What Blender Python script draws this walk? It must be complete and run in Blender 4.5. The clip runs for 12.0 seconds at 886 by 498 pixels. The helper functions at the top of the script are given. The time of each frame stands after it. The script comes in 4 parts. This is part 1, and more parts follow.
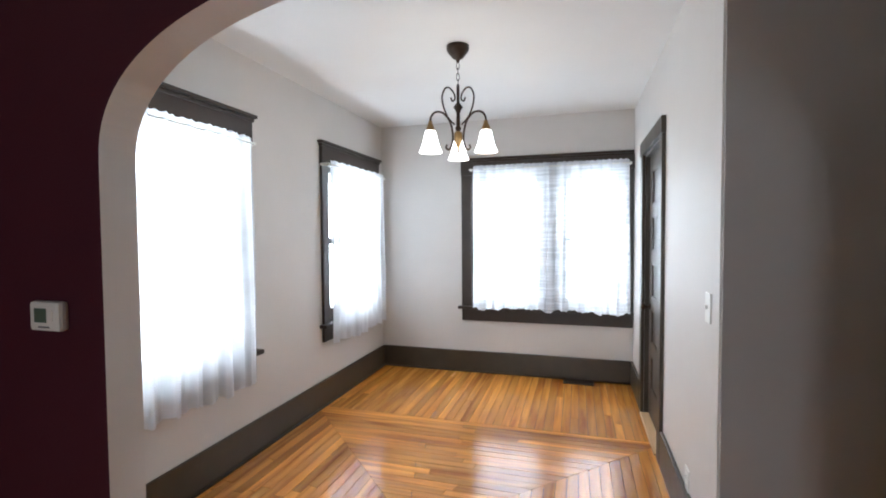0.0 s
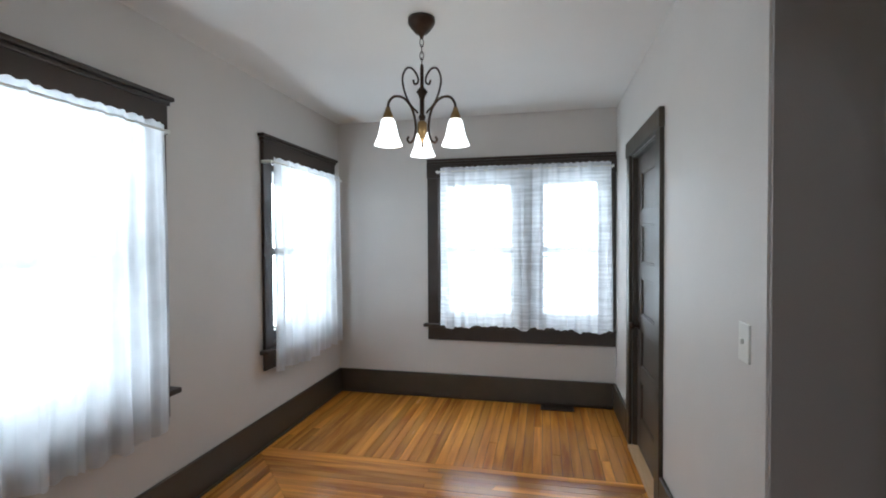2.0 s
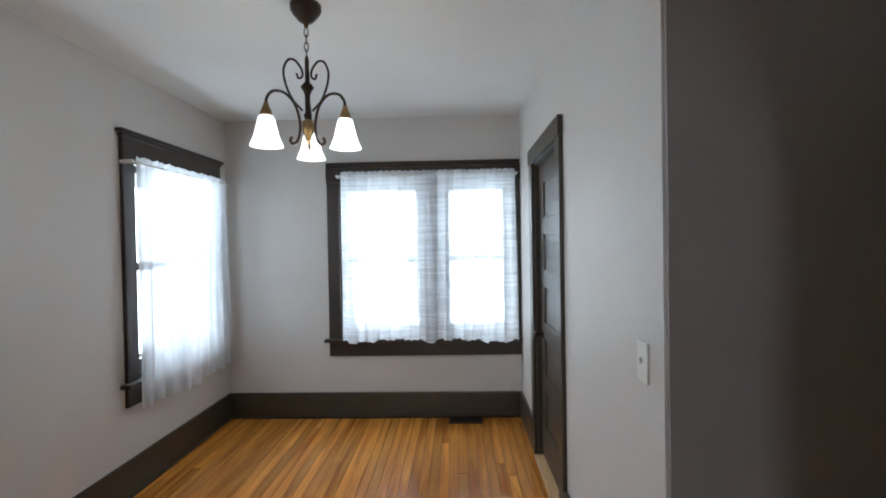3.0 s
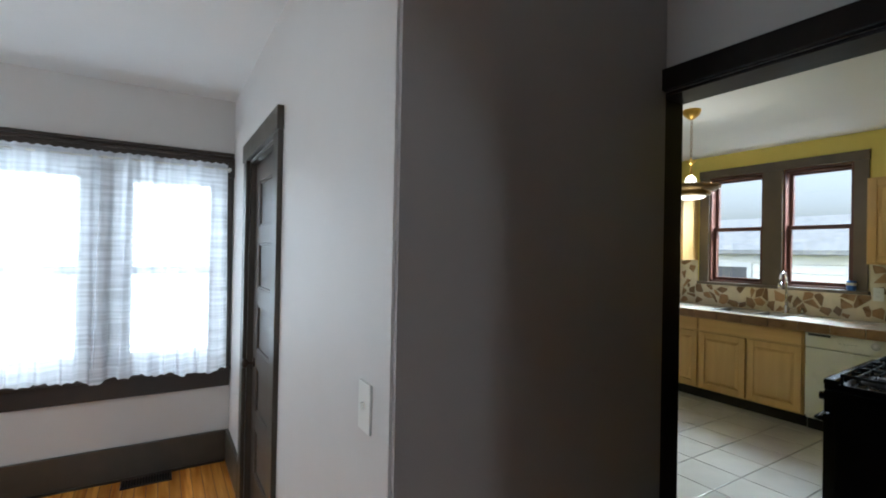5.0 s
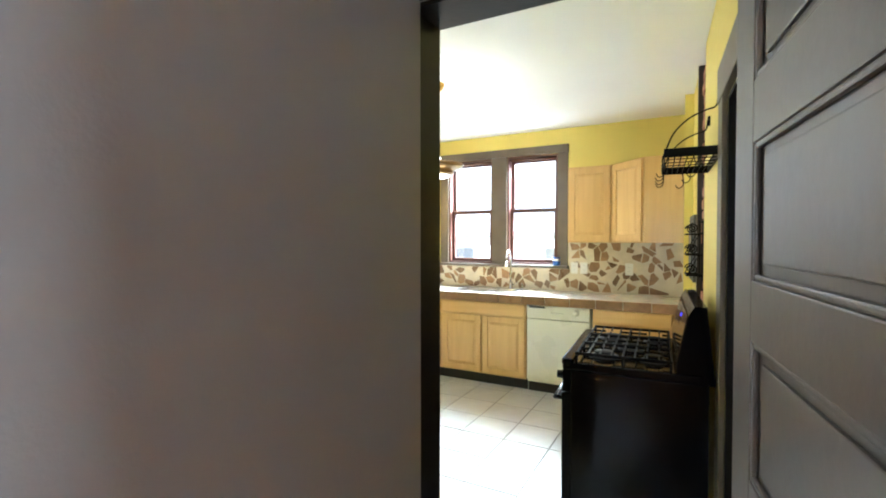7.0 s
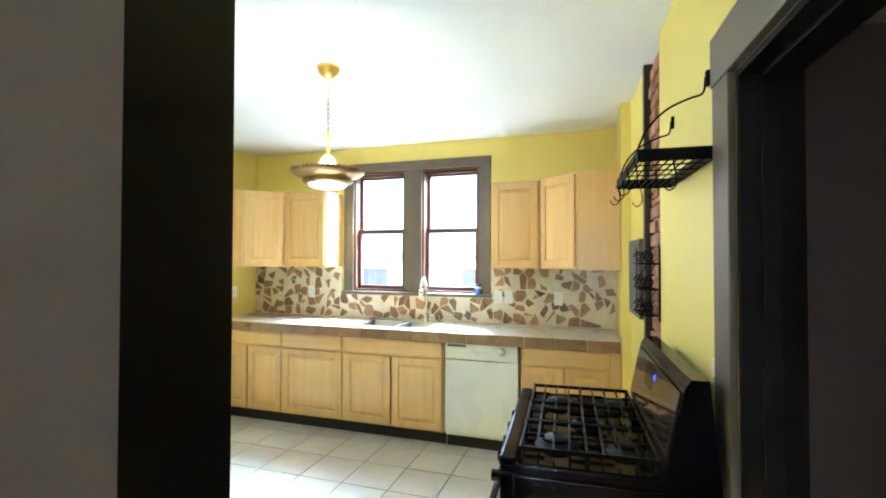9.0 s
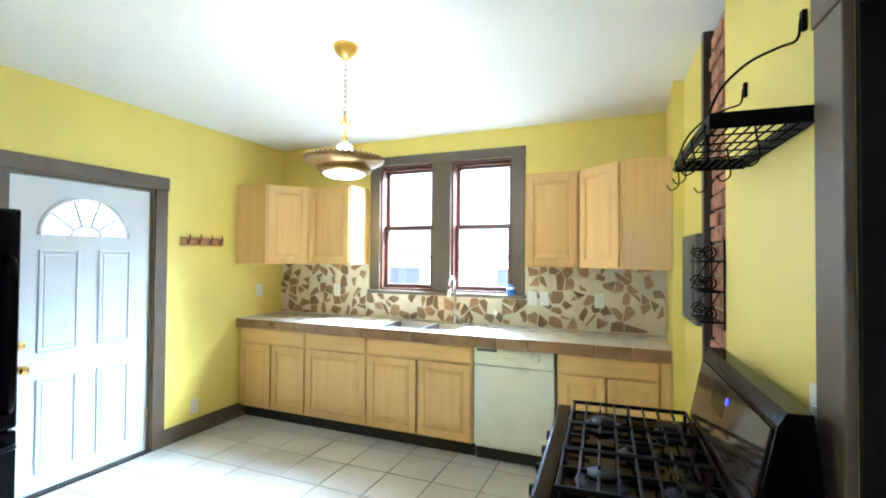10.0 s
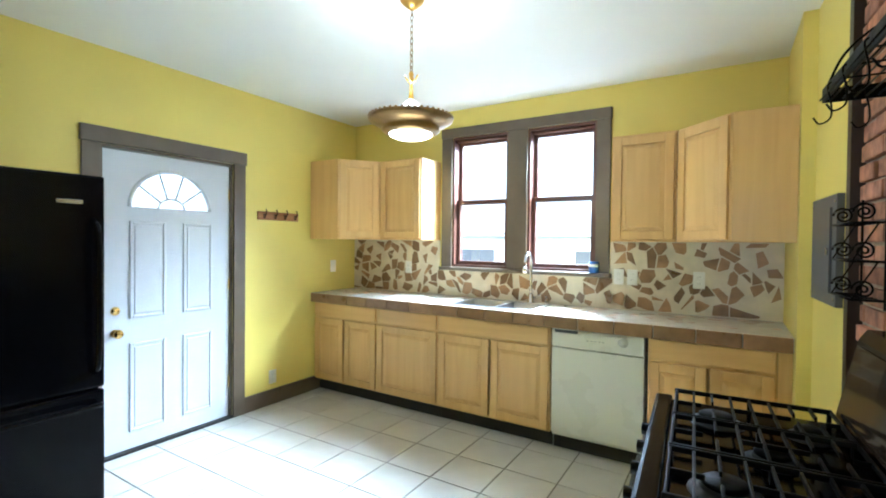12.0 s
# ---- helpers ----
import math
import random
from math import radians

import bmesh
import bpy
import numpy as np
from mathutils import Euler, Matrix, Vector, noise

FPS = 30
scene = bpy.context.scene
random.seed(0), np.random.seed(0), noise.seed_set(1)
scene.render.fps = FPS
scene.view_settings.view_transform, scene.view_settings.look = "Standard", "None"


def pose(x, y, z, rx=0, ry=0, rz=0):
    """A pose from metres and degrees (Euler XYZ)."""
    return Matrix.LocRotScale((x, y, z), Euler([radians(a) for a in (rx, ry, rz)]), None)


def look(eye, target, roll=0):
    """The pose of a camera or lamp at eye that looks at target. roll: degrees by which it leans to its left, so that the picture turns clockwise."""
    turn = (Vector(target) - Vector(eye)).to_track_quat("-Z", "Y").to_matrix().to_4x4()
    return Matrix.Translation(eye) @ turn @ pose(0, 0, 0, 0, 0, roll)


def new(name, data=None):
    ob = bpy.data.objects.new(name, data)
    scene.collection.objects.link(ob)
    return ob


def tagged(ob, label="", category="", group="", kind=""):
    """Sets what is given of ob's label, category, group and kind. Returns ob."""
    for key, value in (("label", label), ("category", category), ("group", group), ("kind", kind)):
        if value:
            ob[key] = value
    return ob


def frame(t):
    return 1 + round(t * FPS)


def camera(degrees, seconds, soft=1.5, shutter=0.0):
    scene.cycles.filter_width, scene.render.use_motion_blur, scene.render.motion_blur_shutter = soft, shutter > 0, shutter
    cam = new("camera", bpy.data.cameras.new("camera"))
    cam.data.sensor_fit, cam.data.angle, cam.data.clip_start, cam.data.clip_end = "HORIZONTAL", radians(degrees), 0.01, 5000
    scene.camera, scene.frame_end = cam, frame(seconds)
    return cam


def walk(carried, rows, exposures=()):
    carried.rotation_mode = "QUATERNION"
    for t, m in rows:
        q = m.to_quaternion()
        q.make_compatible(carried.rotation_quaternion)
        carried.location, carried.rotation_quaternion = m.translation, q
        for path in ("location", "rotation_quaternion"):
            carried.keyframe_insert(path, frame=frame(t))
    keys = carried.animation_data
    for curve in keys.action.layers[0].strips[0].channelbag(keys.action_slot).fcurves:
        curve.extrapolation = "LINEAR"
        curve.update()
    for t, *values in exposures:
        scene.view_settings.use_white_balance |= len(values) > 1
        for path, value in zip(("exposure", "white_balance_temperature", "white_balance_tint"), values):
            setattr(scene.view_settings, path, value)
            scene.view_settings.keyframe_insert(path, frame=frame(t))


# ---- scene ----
cam = camera(87.8, 12.0, 1.9)
PATH = [
    (0, (1.344, 1.734, 1.394), (0.784, 3.653, 1.321), -0.4),
    (0.5, (1.298, 1.888, 1.383), (0.716, 3.801, 1.324), -0.3),
    (1, (1.27, 2.013, 1.38), (0.695, 3.928, 1.332), -0.3),
    (1.5, (1.247, 2.11, 1.376), (0.726, 4.04, 1.335), -0.2),
    (2, (1.245, 2.195, 1.405), (0.821, 4.149, 1.365), -0.3),
    (2.5, (1.276, 2.285, 1.441), (0.996, 4.265, 1.406), -0.5),
    (2.7, (1.287, 2.329, 1.439), (1.09, 4.319, 1.411), -0.7),
    (4.5, (1.391, 2.639, 1.475), (2.164, 4.484, 1.475), 0.1),
    (5, (1.412, 2.69, 1.465), (2.455, 4.397, 1.478), 1.1),
    (5.5, (1.488, 2.757, 1.445), (2.752, 4.306, 1.448), 1.2),
    (6, (1.617, 2.863, 1.431), (3.078, 4.229, 1.419), 0.7),
    (6.5, (1.769, 2.968, 1.461), (3.396, 4.131, 1.421), 0.3),
    (7, (1.93, 3.07, 1.456), (3.69, 4.02, 1.416), -0.0),
    (7.5, (2.082, 3.165, 1.47), (3.941, 3.904, 1.447), -0.5),
    (7.7, (2.155, 3.189, 1.472), (4.039, 3.861, 1.458), -1.1),
    (9.3, (2.743, 3.323, 1.522), (4.642, 3.949, 1.565), 0.3),
    (9.5, (2.804, 3.325, 1.517), (4.688, 3.995, 1.562), 0.3),
    (10, (2.905, 3.354, 1.499), (4.753, 4.118, 1.536), 0.4),
    (10.5, (2.984, 3.376, 1.475), (4.787, 4.24, 1.498), 0.6),
    (11, (3.038, 3.407, 1.451), (4.8, 4.355, 1.45), 0.7),
    (11.5, (3.079, 3.427, 1.437), (4.807, 4.434, 1.415), 0.6),
    (12, (3.107, 3.435, 1.413), (4.807, 4.487, 1.383), 0.6),
]
EXPOSURES = [(0.0, 2.0, 5750, 5), (1.5, 1.35, 5700, 3), (2.5, 1.15, 5650, 2), (4.5, 1.25, 5500, 2), (5.0, 1.3, 5500, 2), (5.5, 1.6, 5400, 2), (6.0, 2.3, 5300, 3), (6.5, 3.05, 5300, 3),
             (7.0, 3.35, 5350, 3), (7.5, 3.4, 5350, 3), (9.5, 3.45, 4850, 0), (10.5, 3.2, 4850, 0), (12.0, 3.0, 4900, 0)]
walk(cam, [(t, look(eye, target, roll)) for t, eye, target, roll in PATH], EXPOSURES)

# ---- light ----
world = bpy.data.worlds.new("overcast_sky")
scene.world = world
world.use_nodes = True
wn = world.node_tree
sky = wn.nodes.new("ShaderNodeTexSky")
sky.sky_type, sky.sun_disc = "NISHITA", False
sky.sun_elevation, sky.sun_rotation, sky.dust_density = radians(60), radians(301), 4.0
cloud = wn.nodes.new("ShaderNodeHueSaturation")
cloud.inputs["Saturation"].default_value = 0.25
wn.links.new(sky.outputs[0], cloud.inputs["Color"])
wn.links.new(cloud.outputs[0], wn.nodes["Background"].inputs[0])
wn.nodes["Background"].inputs[1].default_value = 0.15


def lamp_sun(power, angle, direction):
    d = bpy.data.lights.new("sun", "SUN")
    d.energy, d.angle, d.color = power, radians(angle), (1, 0.96, 0.9)
    o = new("sun", d)
    o.rotation_mode = "QUATERNION"
    o.rotation_quaternion = Vector(direction).to_track_quat("-Z", "Y")


def lamp_area(name, eye, target, w, h, power, color=(0.93, 0.97, 1.0)):
    d = bpy.data.lights.new(name, "AREA")
    d.shape, d.size, d.size_y, d.energy, d.color = "RECTANGLE", w, h, power, color
    o = new(name, d)
    o.matrix_world = look(eye, target)
    return o


def lamp_point(name, at, power, radius, color):
    d = bpy.data.lights.new(name, "POINT")
    d.energy, d.shadow_soft_size, d.color = power, radius, color
    new(name, d).location = at


lamp_sun(1.3, 25, (0.5, -0.3, -1.0))
lamp_area("sky_window_a", (-0.86, 3.64, 1.30), (0.5, 3.64, 0.95), 0.90, 1.30, 15)
lamp_area("sky_window_b", (-0.86, 5.54, 1.30), (0.5, 5.54, 0.95), 0.90, 1.30, 15)
lamp_area("sky_window_c", (1.05, 6.52, 1.36), (1.05, 5.0, 1.0), 1.40, 1.36, 24)
lamp_area("sky_window_kitchen", (8.6, 3.85, 3.5), (5.6, 4.85, 1.2), 3.6, 1.0, 385)
lamp_area("sky_window_living", (1.0, -2.42, 1.45), (1.0, 0.5, 1.3), 0.8, 1.5, 10)

# ---- materials ----


def mat(name, color, rough=0.5, metal=0.0, vary=0.06, scale=6.0, bump=0.0, bscale=60.0, coat=0.0, random_tint=0.0, spec=0.5):
    m = bpy.data.materials.new(name)
    m.use_nodes = True
    t = m.node_tree
    n, l = t.nodes, t.links
    b = n["Principled BSDF"]
    b.inputs["Roughness"].default_value = rough
    b.inputs["Metallic"].default_value = metal
    b.inputs["Coat Weight"].default_value = coat
    b.inputs["Specular IOR Level"].default_value = spec
    tc = n.new("ShaderNodeTexCoord")
    nz = n.new("ShaderNodeTexNoise")
    nz.inputs["Scale"].default_value, nz.inputs["Detail"].default_value = scale, 6
    l.new(tc.outputs["Object"], nz.inputs["Vector"])
    mp = n.new("ShaderNodeMapRange")
    mp.inputs[1].default_value, mp.inputs[2].default_value = 0.3, 0.7
    mp.inputs[3].default_value, mp.inputs[4].default_value = 1 - vary, 1 + vary
    l.new(nz.outputs[0], mp.inputs[0])
    hs = n.new("ShaderNodeHueSaturation")
    hs.inputs["Color"].default_value = (*color, 1)
    if random_tint:
        oi = n.new("ShaderNodeObjectInfo")
        mr = n.new("ShaderNodeMapRange")
        mr.inputs[3].default_value, mr.inputs[4].default_value = 1 - random_tint, 1 + random_tint
        l.new(oi.outputs["Random"], mr.inputs[0])
        mu = n.new("ShaderNodeMath")
        mu.operation = "MULTIPLY"
        l.new(mr.outputs[0], mu.inputs[0]), l.new(mp.outputs[0], mu.inputs[1])
        l.new(mu.outputs[0], hs.inputs["Value"])
    else:
        l.new(mp.outputs[0], hs.inputs["Value"])
    l.new(hs.outputs[0], b.inputs["Base Color"])
    rr = n.new("ShaderNodeMapRange")
    rr.inputs[3].default_value, rr.inputs[4].default_value = max(rough - 0.08, 0.02), min(rough + 0.08, 1)
    l.new(nz.outputs[0], rr.inputs[0]), l.new(rr.outputs[0], b.inputs["Roughness"])
    if bump:
        n2 = n.new("ShaderNodeTexNoise")
        n2.inputs["Scale"].default_value, n2.inputs["Detail"].default_value = bscale, 4
        l.new(tc.outputs["Object"], n2.inputs["Vector"])
        bp = n.new("ShaderNodeBump")
        bp.inputs["Strength"].default_value, bp.inputs["Distance"].default_value = bump, 0.004
        l.new(n2.outputs[0], bp.inputs["Height"]), l.new(bp.outputs[0], b.inputs["Normal"])
    return m


def wood(name, dark, light, axis, rough=0.35, coat=0.0, tint=0.12, grain=14.0):
    """Wood with grain stretched along the given axis; each object is a board of its own tone."""
    m = bpy.data.materials.new(name)
    m.use_nodes = True
    t = m.node_tree
    n, l = t.nodes, t.links
    b = n["Principled BSDF"]
    b.inputs["Coat Weight"].default_value, b.inputs["Coat Roughness"].default_value = coat, 0.12
    tc, oi = n.new("ShaderNodeTexCoord"), n.new("ShaderNodeObjectInfo")
    mapping = n.new("ShaderNodeMapping")
    sc = [grain] * 3
    sc["xyz".index(axis)] = grain * 0.07
    mapping.inputs["Scale"].default_value = sc
    off = n.new("ShaderNodeVectorMath")
    off.operation = "MULTIPLY_ADD"
    off.inputs[1].default_value = (37, 53, 71)
    l.new(oi.outputs["Random"], off.inputs[0]), l.new(tc.outputs["Object"], off.inputs[2])
    l.new(off.outputs[0], mapping.inputs["Vector"])
    nz = n.new("ShaderNodeTexNoise")
    nz.inputs["Scale"].default_value, nz.inputs["Detail"].default_value, nz.inputs["Distortion"].default_value = 1.6, 8, 0.6
    l.new(mapping.outputs[0], nz.inputs["Vector"])
    ramp = n.new("ShaderNodeValToRGB")
    ramp.color_ramp.elements[0].position, ramp.color_ramp.elements[1].position = 0.32, 0.66
    ramp.color_ramp.elements[0].color, ramp.color_ramp.elements[1].color = (*dark, 1), (*light, 1)
    l.new(nz.outputs[0], ramp.inputs[0])
    hs = n.new("ShaderNodeHueSaturation")
    mr = n.new("ShaderNodeMapRange")
    mr.inputs[3].default_value, mr.inputs[4].default_value = 1 - tint, 1 + tint
    l.new(oi.outputs["Random"], mr.inputs[0]), l.new(mr.outputs[0], hs.inputs["Value"])
    l.new(ramp.outputs[0], hs.inputs["Color"]), l.new(hs.outputs[0], b.inputs["Base Color"])
    rr = n.new("ShaderNodeMapRange")
    rr.inputs[3].default_value, rr.inputs[4].default_value = rough - 0.07, rough + 0.1
    l.new(nz.outputs[0], rr.inputs[0]), l.new(rr.outputs[0], b.inputs["Roughness"])
    bp = n.new("ShaderNodeBump")
    bp.inputs["Strength"].default_value, bp.inputs["Distance"].default_value = 0.12, 0.002
    l.new(nz.outputs[0], bp.inputs["Height"]), l.new(bp.outputs[0], b.inputs["Normal"])
    return m


def glow(name, color, power):
    m = bpy.data.materials.new(name)
    m.use_nodes = True
    b = m.node_tree.nodes["Principled BSDF"]
    b.inputs["Base Color"].default_value = (*color, 1)
    b.inputs["Emission Color"].default_value = (*color, 1)
    b.inputs["Emission Strength"].default_value = power
    return m


def sheer(name, weave):
    """Thin white cloth that lets part of the light straight through, with a woven check."""
    m = bpy.data.materials.new(name)
    m.use_nodes = True
    n, l = m.node_tree.nodes, m.node_tree.links
    out = n["Material Output"]
    n.remove(n["Principled BSDF"])
    di, tr, tp = n.new("ShaderNodeBsdfDiffuse"), n.new("ShaderNodeBsdfTranslucent"), n.new("ShaderNodeBsdfTransparent")
    di.inputs[0].default_value = tr.inputs[0].default_value = (0.89, 0.91, 0.95, 1)
    a, b = n.new("ShaderNodeMixShader"), n.new("ShaderNodeMixShader")
    a.inputs[0].default_value = 0.5
    l.new(di.outputs[0], a.inputs[1]), l.new(tr.outputs[0], a.inputs[2])
    l.new(tp.outputs[0], b.inputs[1]), l.new(a.outputs[0], b.inputs[2])
    tc, wv, mr = n.new("ShaderNodeTexCoord"), n.new("ShaderNodeTexNoise"), n.new("ShaderNodeMapRange")
    mp = n.new("ShaderNodeMapping")
    mp.inputs["Scale"].default_value = (3, 3, 55) if weave else (8, 8, 6)
    l.new(tc.outputs["Object"], mp.inputs[0]), l.new(mp.outputs[0], wv.inputs["Vector"])
    wv.inputs["Scale"].default_value = 1.0
    mr.inputs[1].default_value, mr.inputs[2].default_value = 0.35, 0.65
    mr.inputs[3].default_value, mr.inputs[4].default_value = (0.70, 0.96) if weave else (0.82, 0.95)
    l.new(wv.outputs[0], mr.inputs[0]), l.new(mr.outputs[0], b.inputs[0])
    l.new(b.outputs[0], out.inputs[0])
    return m


def glass_mat():
    m = bpy.data.materials.new("window_glass")
    m.use_nodes = True
    b = m.node_tree.nodes["Principled BSDF"]
    b.inputs["Transmission Weight"].default_value, b.inputs["Roughness"].default_value, b.inputs["IOR"].default_value = 1.0, 0.0, 1.45
    return m


WALL = mat("warm_grey_wall_paint", (0.66, 0.63, 0.60), 0.55, vary=0.025, scale=2.5, bump=0.12, bscale=140)
# wall paint again but darker: the passage's dimness is put into the colour
NOOK = mat("dimmed_wall_paint", (0.42, 0.395, 0.385), 0.5, vary=0.03, scale=2.5, bump=0.12, bscale=140)
MAROON = mat("maroon_wall_paint", (0.060, 0.005, 0.016), 0.6, vary=0.05, scale=3, bump=0.12, bscale=140)
YELLOW = mat("yellow_wall_paint", (0.80, 0.655, 0.15), 0.5, vary=0.03, scale=2.5, bump=0.1, bscale=140)
KCEIL = mat("bright_white_ceiling_paint", (0.86, 0.86, 0.86), 0.8, vary=0.015, scale=2, bump=0.15, bscale=90)
CEIL = mat("white_ceiling_paint", (0.78, 0.77, 0.75), 0.8, vary=0.02, scale=2, bump=0.15, bscale=90)
TRIM = mat("olive_brown_trim_paint", (0.060, 0.046, 0.031), 0.38, vary=0.12, scale=8, bump=0.1, bscale=50)
DTRIM = mat("dark_brown_trim_paint", (0.036, 0.023, 0.016), 0.35, vary=0.14, scale=8, bump=0.1, bscale=50)
# darker variant of the brown trim, used round the passage doorway
PTRIM = mat("near_black_trim", (0.014, 0.010, 0.008), 0.4, vary=0.2, scale=8, bump=0.1, bscale=50, spec=0.3)
KTRIM = mat("taupe_trim_paint", (0.125, 0.096, 0.066), 0.4, vary=0.1, scale=8, bump=0.1, bscale=50)
DOORP = mat("taupe_door_paint", (0.085, 0.065, 0.049), 0.42, vary=0.25, scale=7, bump=0.12, bscale=40)
SASH = mat("red_brown_sash_stain", (0.105, 0.042, 0.028), 0.35, vary=0.15, scale=12)
WHITE = mat("white_gloss_paint", (0.62, 0.63, 0.67), 0.35, vary=0.02, scale=4)
PLASTIC = mat("white_plastic", (0.80, 0.79, 0.74), 0.4, vary=0.01)
CREAM = mat("cream_enamel", (0.80, 0.79, 0.71), 0.28, vary=0.008, scale=3, coat=0.3)
PLANK_Y = wood("fir_floor_lengthwise", (0.42, 0.130, 0.014), (0.84, 0.36, 0.052), "y", 0.22, 0.5, 0.30, 11)
PLANK_X = wood("fir_floor_crosswise", (0.42, 0.130, 0.014), (0.84, 0.36, 0.052), "x", 0.22, 0.5, 0.30, 11)
MAPLE_V = wood("maple_upright", (0.665, 0.40, 0.135), (0.745, 0.48, 0.175), "z", 0.38, 0.15, 0.05, 9)
MAPLE_H = wood("maple_level", (0.665, 0.40, 0.135), (0.745, 0.48, 0.175), "y", 0.38, 0.15, 0.05, 9)
PALEWOOD = wood("bare_pine", (0.55, 0.33, 0.15), (0.68, 0.45, 0.24), "y", 0.5)
HOOKWOOD = wood("oak_hook_rail", (0.26, 0.11, 0.03), (0.44, 0.21, 0.07), "x", 0.4)
TILE = mat("white_floor_tile", (0.60, 0.575, 0.52), 0.22, vary=0.05, scale=5, random_tint=0.05, bump=0.03)
GROUT = mat("grey_floor_grout", (0.19, 0.17, 0.145), 0.9, vary=0.15, scale=20, bump=0.3)
SHARD = mat("brown_broken_tile", (0.27, 0.155, 0.068), 0.3, vary=0.3, scale=9, random_tint=0.4, bump=0.1)
CREAMTILE = mat("cream_broken_tile", (0.66, 0.58, 0.42), 0.35, vary=0.1, scale=10, bump=0.15)
COUNTER = mat("cream_glazed_counter_tile", (0.76, 0.72, 0.62), 0.16, vary=0.08, scale=9, bump=0.06)
EDGETILE = mat("brown_glazed_edge_tile", (0.27, 0.150, 0.066), 0.3, vary=0.2, scale=12, random_tint=0.15)
BLACK = mat("black_enamel", (0.003, 0.003, 0.004), 0.12, vary=0.1, spec=0.09)
IRON = mat("cast_iron", (0.004, 0.004, 0.004), 0.45, vary=0.2, scale=30, bump=0.2, spec=0.07)
FRIDGE = mat("black_textured_steel", (0.002, 0.002, 0.003), 0.14, vary=0.1, bump=0.02, bscale=200, spec=0.10)
STEEL = mat("brushed_steel", (0.62, 0.62, 0.62), 0.25, 1.0, vary=0.06)
BRASS = mat("polished_brass", (0.80, 0.55, 0.18), 0.2, 1.0, vary=0.06)
GILT = mat("yellow_gilt_metal", (0.72, 0.45, 0.10), 0.3, 0.8, vary=0.1)
ANTIQUE = mat("antique_brass", (0.33, 0.21, 0.09), 0.32, 0.85, vary=0.25, scale=15)
BRONZE = mat("oil_rubbed_bronze", (0.055, 0.035, 0.024), 0.38, 0.7, vary=0.3, scale=20)
GUARD = mat("dark_stove_glass", (0.040, 0.028, 0.020), 0.06, vary=0.05, spec=0.35)
GREYMETAL = mat("grey_enamelled_steel", (0.10, 0.10, 0.11), 0.4, vary=0.06)
BRICK = mat("red_brick", (0.36, 0.165, 0.095), 0.9, vary=0.5, scale=14, bump=0.6, bscale=60, random_tint=0.3)
MORTAR = mat("brick_mortar", (0.36, 0.27, 0.20), 0.95, vary=0.2, scale=25, bump=0.6, bscale=80)
# near-black closet jambs and stops, far darker than their taupe casing
VOIDM = mat("near_black_jamb", (0.007, 0.005, 0.004), 0.5, vary=0.15, spec=0.2)
BLUECUP = mat("blue_plastic", (0.05, 0.16, 0.50), 0.35)
LCD = mat("green_grey_display", (0.10, 0.14, 0.10), 0.3)
RUBBER = mat("black_kick_board", (0.012, 0.010, 0.009), 0.7)
SHADE = glow("lit_frosted_glass", (1.0, 0.97, 0.93), 0.9)
BOWLGLOW = glow("lit_bowl_glass", (1.0, 0.94, 0.80), 0.8)
LED = glow("blue_display_light", (0.05, 0.05, 1.0), 0.30)
SINKM = mat("dull_sink_steel", (0.36, 0.36, 0.36), 0.38, 1.0, vary=0.08)
BURNER = mat("worn_burner_metal", (0.035, 0.035, 0.037), 0.35, 0.3, vary=0.2, spec=0.3)
SHEER = sheer("white_sheer_cloth", False)
PLAID = sheer("white_checked_sheer_cloth", True)
GLASS = glass_mat()
SIDING = mat("pale_house_siding", (0.74, 0.75, 0.76), 0.7, vary=0.06, scale=1.0)
ROOF = mat("grey_shingle_roof", (0.30, 0.31, 0.33), 0.9, vary=0.2, scale=6)
GRASS = mat("lawn_ground", (0.09, 0.10, 0.07), 0.95, vary=0.3, scale=0.5, bump=0.5)

# ---- mesh helpers ----


def box(bm, x0, y0, z0, x1, y1, z1, bevel=0.0, m=None):
    r = bmesh.ops.create_cube(bm, size=1.0)
    v = r["verts"]
    for k in v:
        k.co = Vector(((x0 + x1) / 2 + k.co.x * (x1 - x0), (y0 + y1) / 2 + k.co.y * (y1 - y0), (z0 + z1) / 2 + k.co.z * (z1 - z0)))
    if bevel:
        e = list({e for k in v for e in k.link_edges})
        r = bmesh.ops.bevel(bm, geom=e, offset=bevel, segments=2, profile=0.6, affect="EDGES")
        v = list({k for f in r["faces"] for k in f.verts} | {k for k in v if k.is_valid})
    if m:
        for k in v:
            k.co = m @ k.co
    return v


def boxes(*rows, bevel=0.0, m=None):
    bm = bmesh.new()
    for r in rows:
        box(bm, *r, bevel=bevel, m=m)
    return bm


def lathe(profile, at=(0, 0, 0), segs=28, m=None, bm=None):
    """Turn (radius, height) pairs round the z axis."""
    bm = bm or bmesh.new()
    rings = []
    for r, z in profile:
        rings.append([bm.verts.new((at[0] + r * math.cos(2 * math.pi * i / segs), at[1] + r * math.sin(2 * math.pi * i / segs), at[2] + z)) for i in range(segs)])
    for a, b in zip(rings, rings[1:]):
        for i in range(segs):
            f = bm.faces.new((a[i], a[(i + 1) % segs], b[(i + 1) % segs], b[i]))
            f.smooth = True
    for ring, flip in ((rings[0], True), (rings[-1], False)):
        bm.faces.new(ring[::-1] if flip else ring)
    if m:
        for k in [k for ring in rings for k in ring]:
            k.co = m @ k.co
    return bm


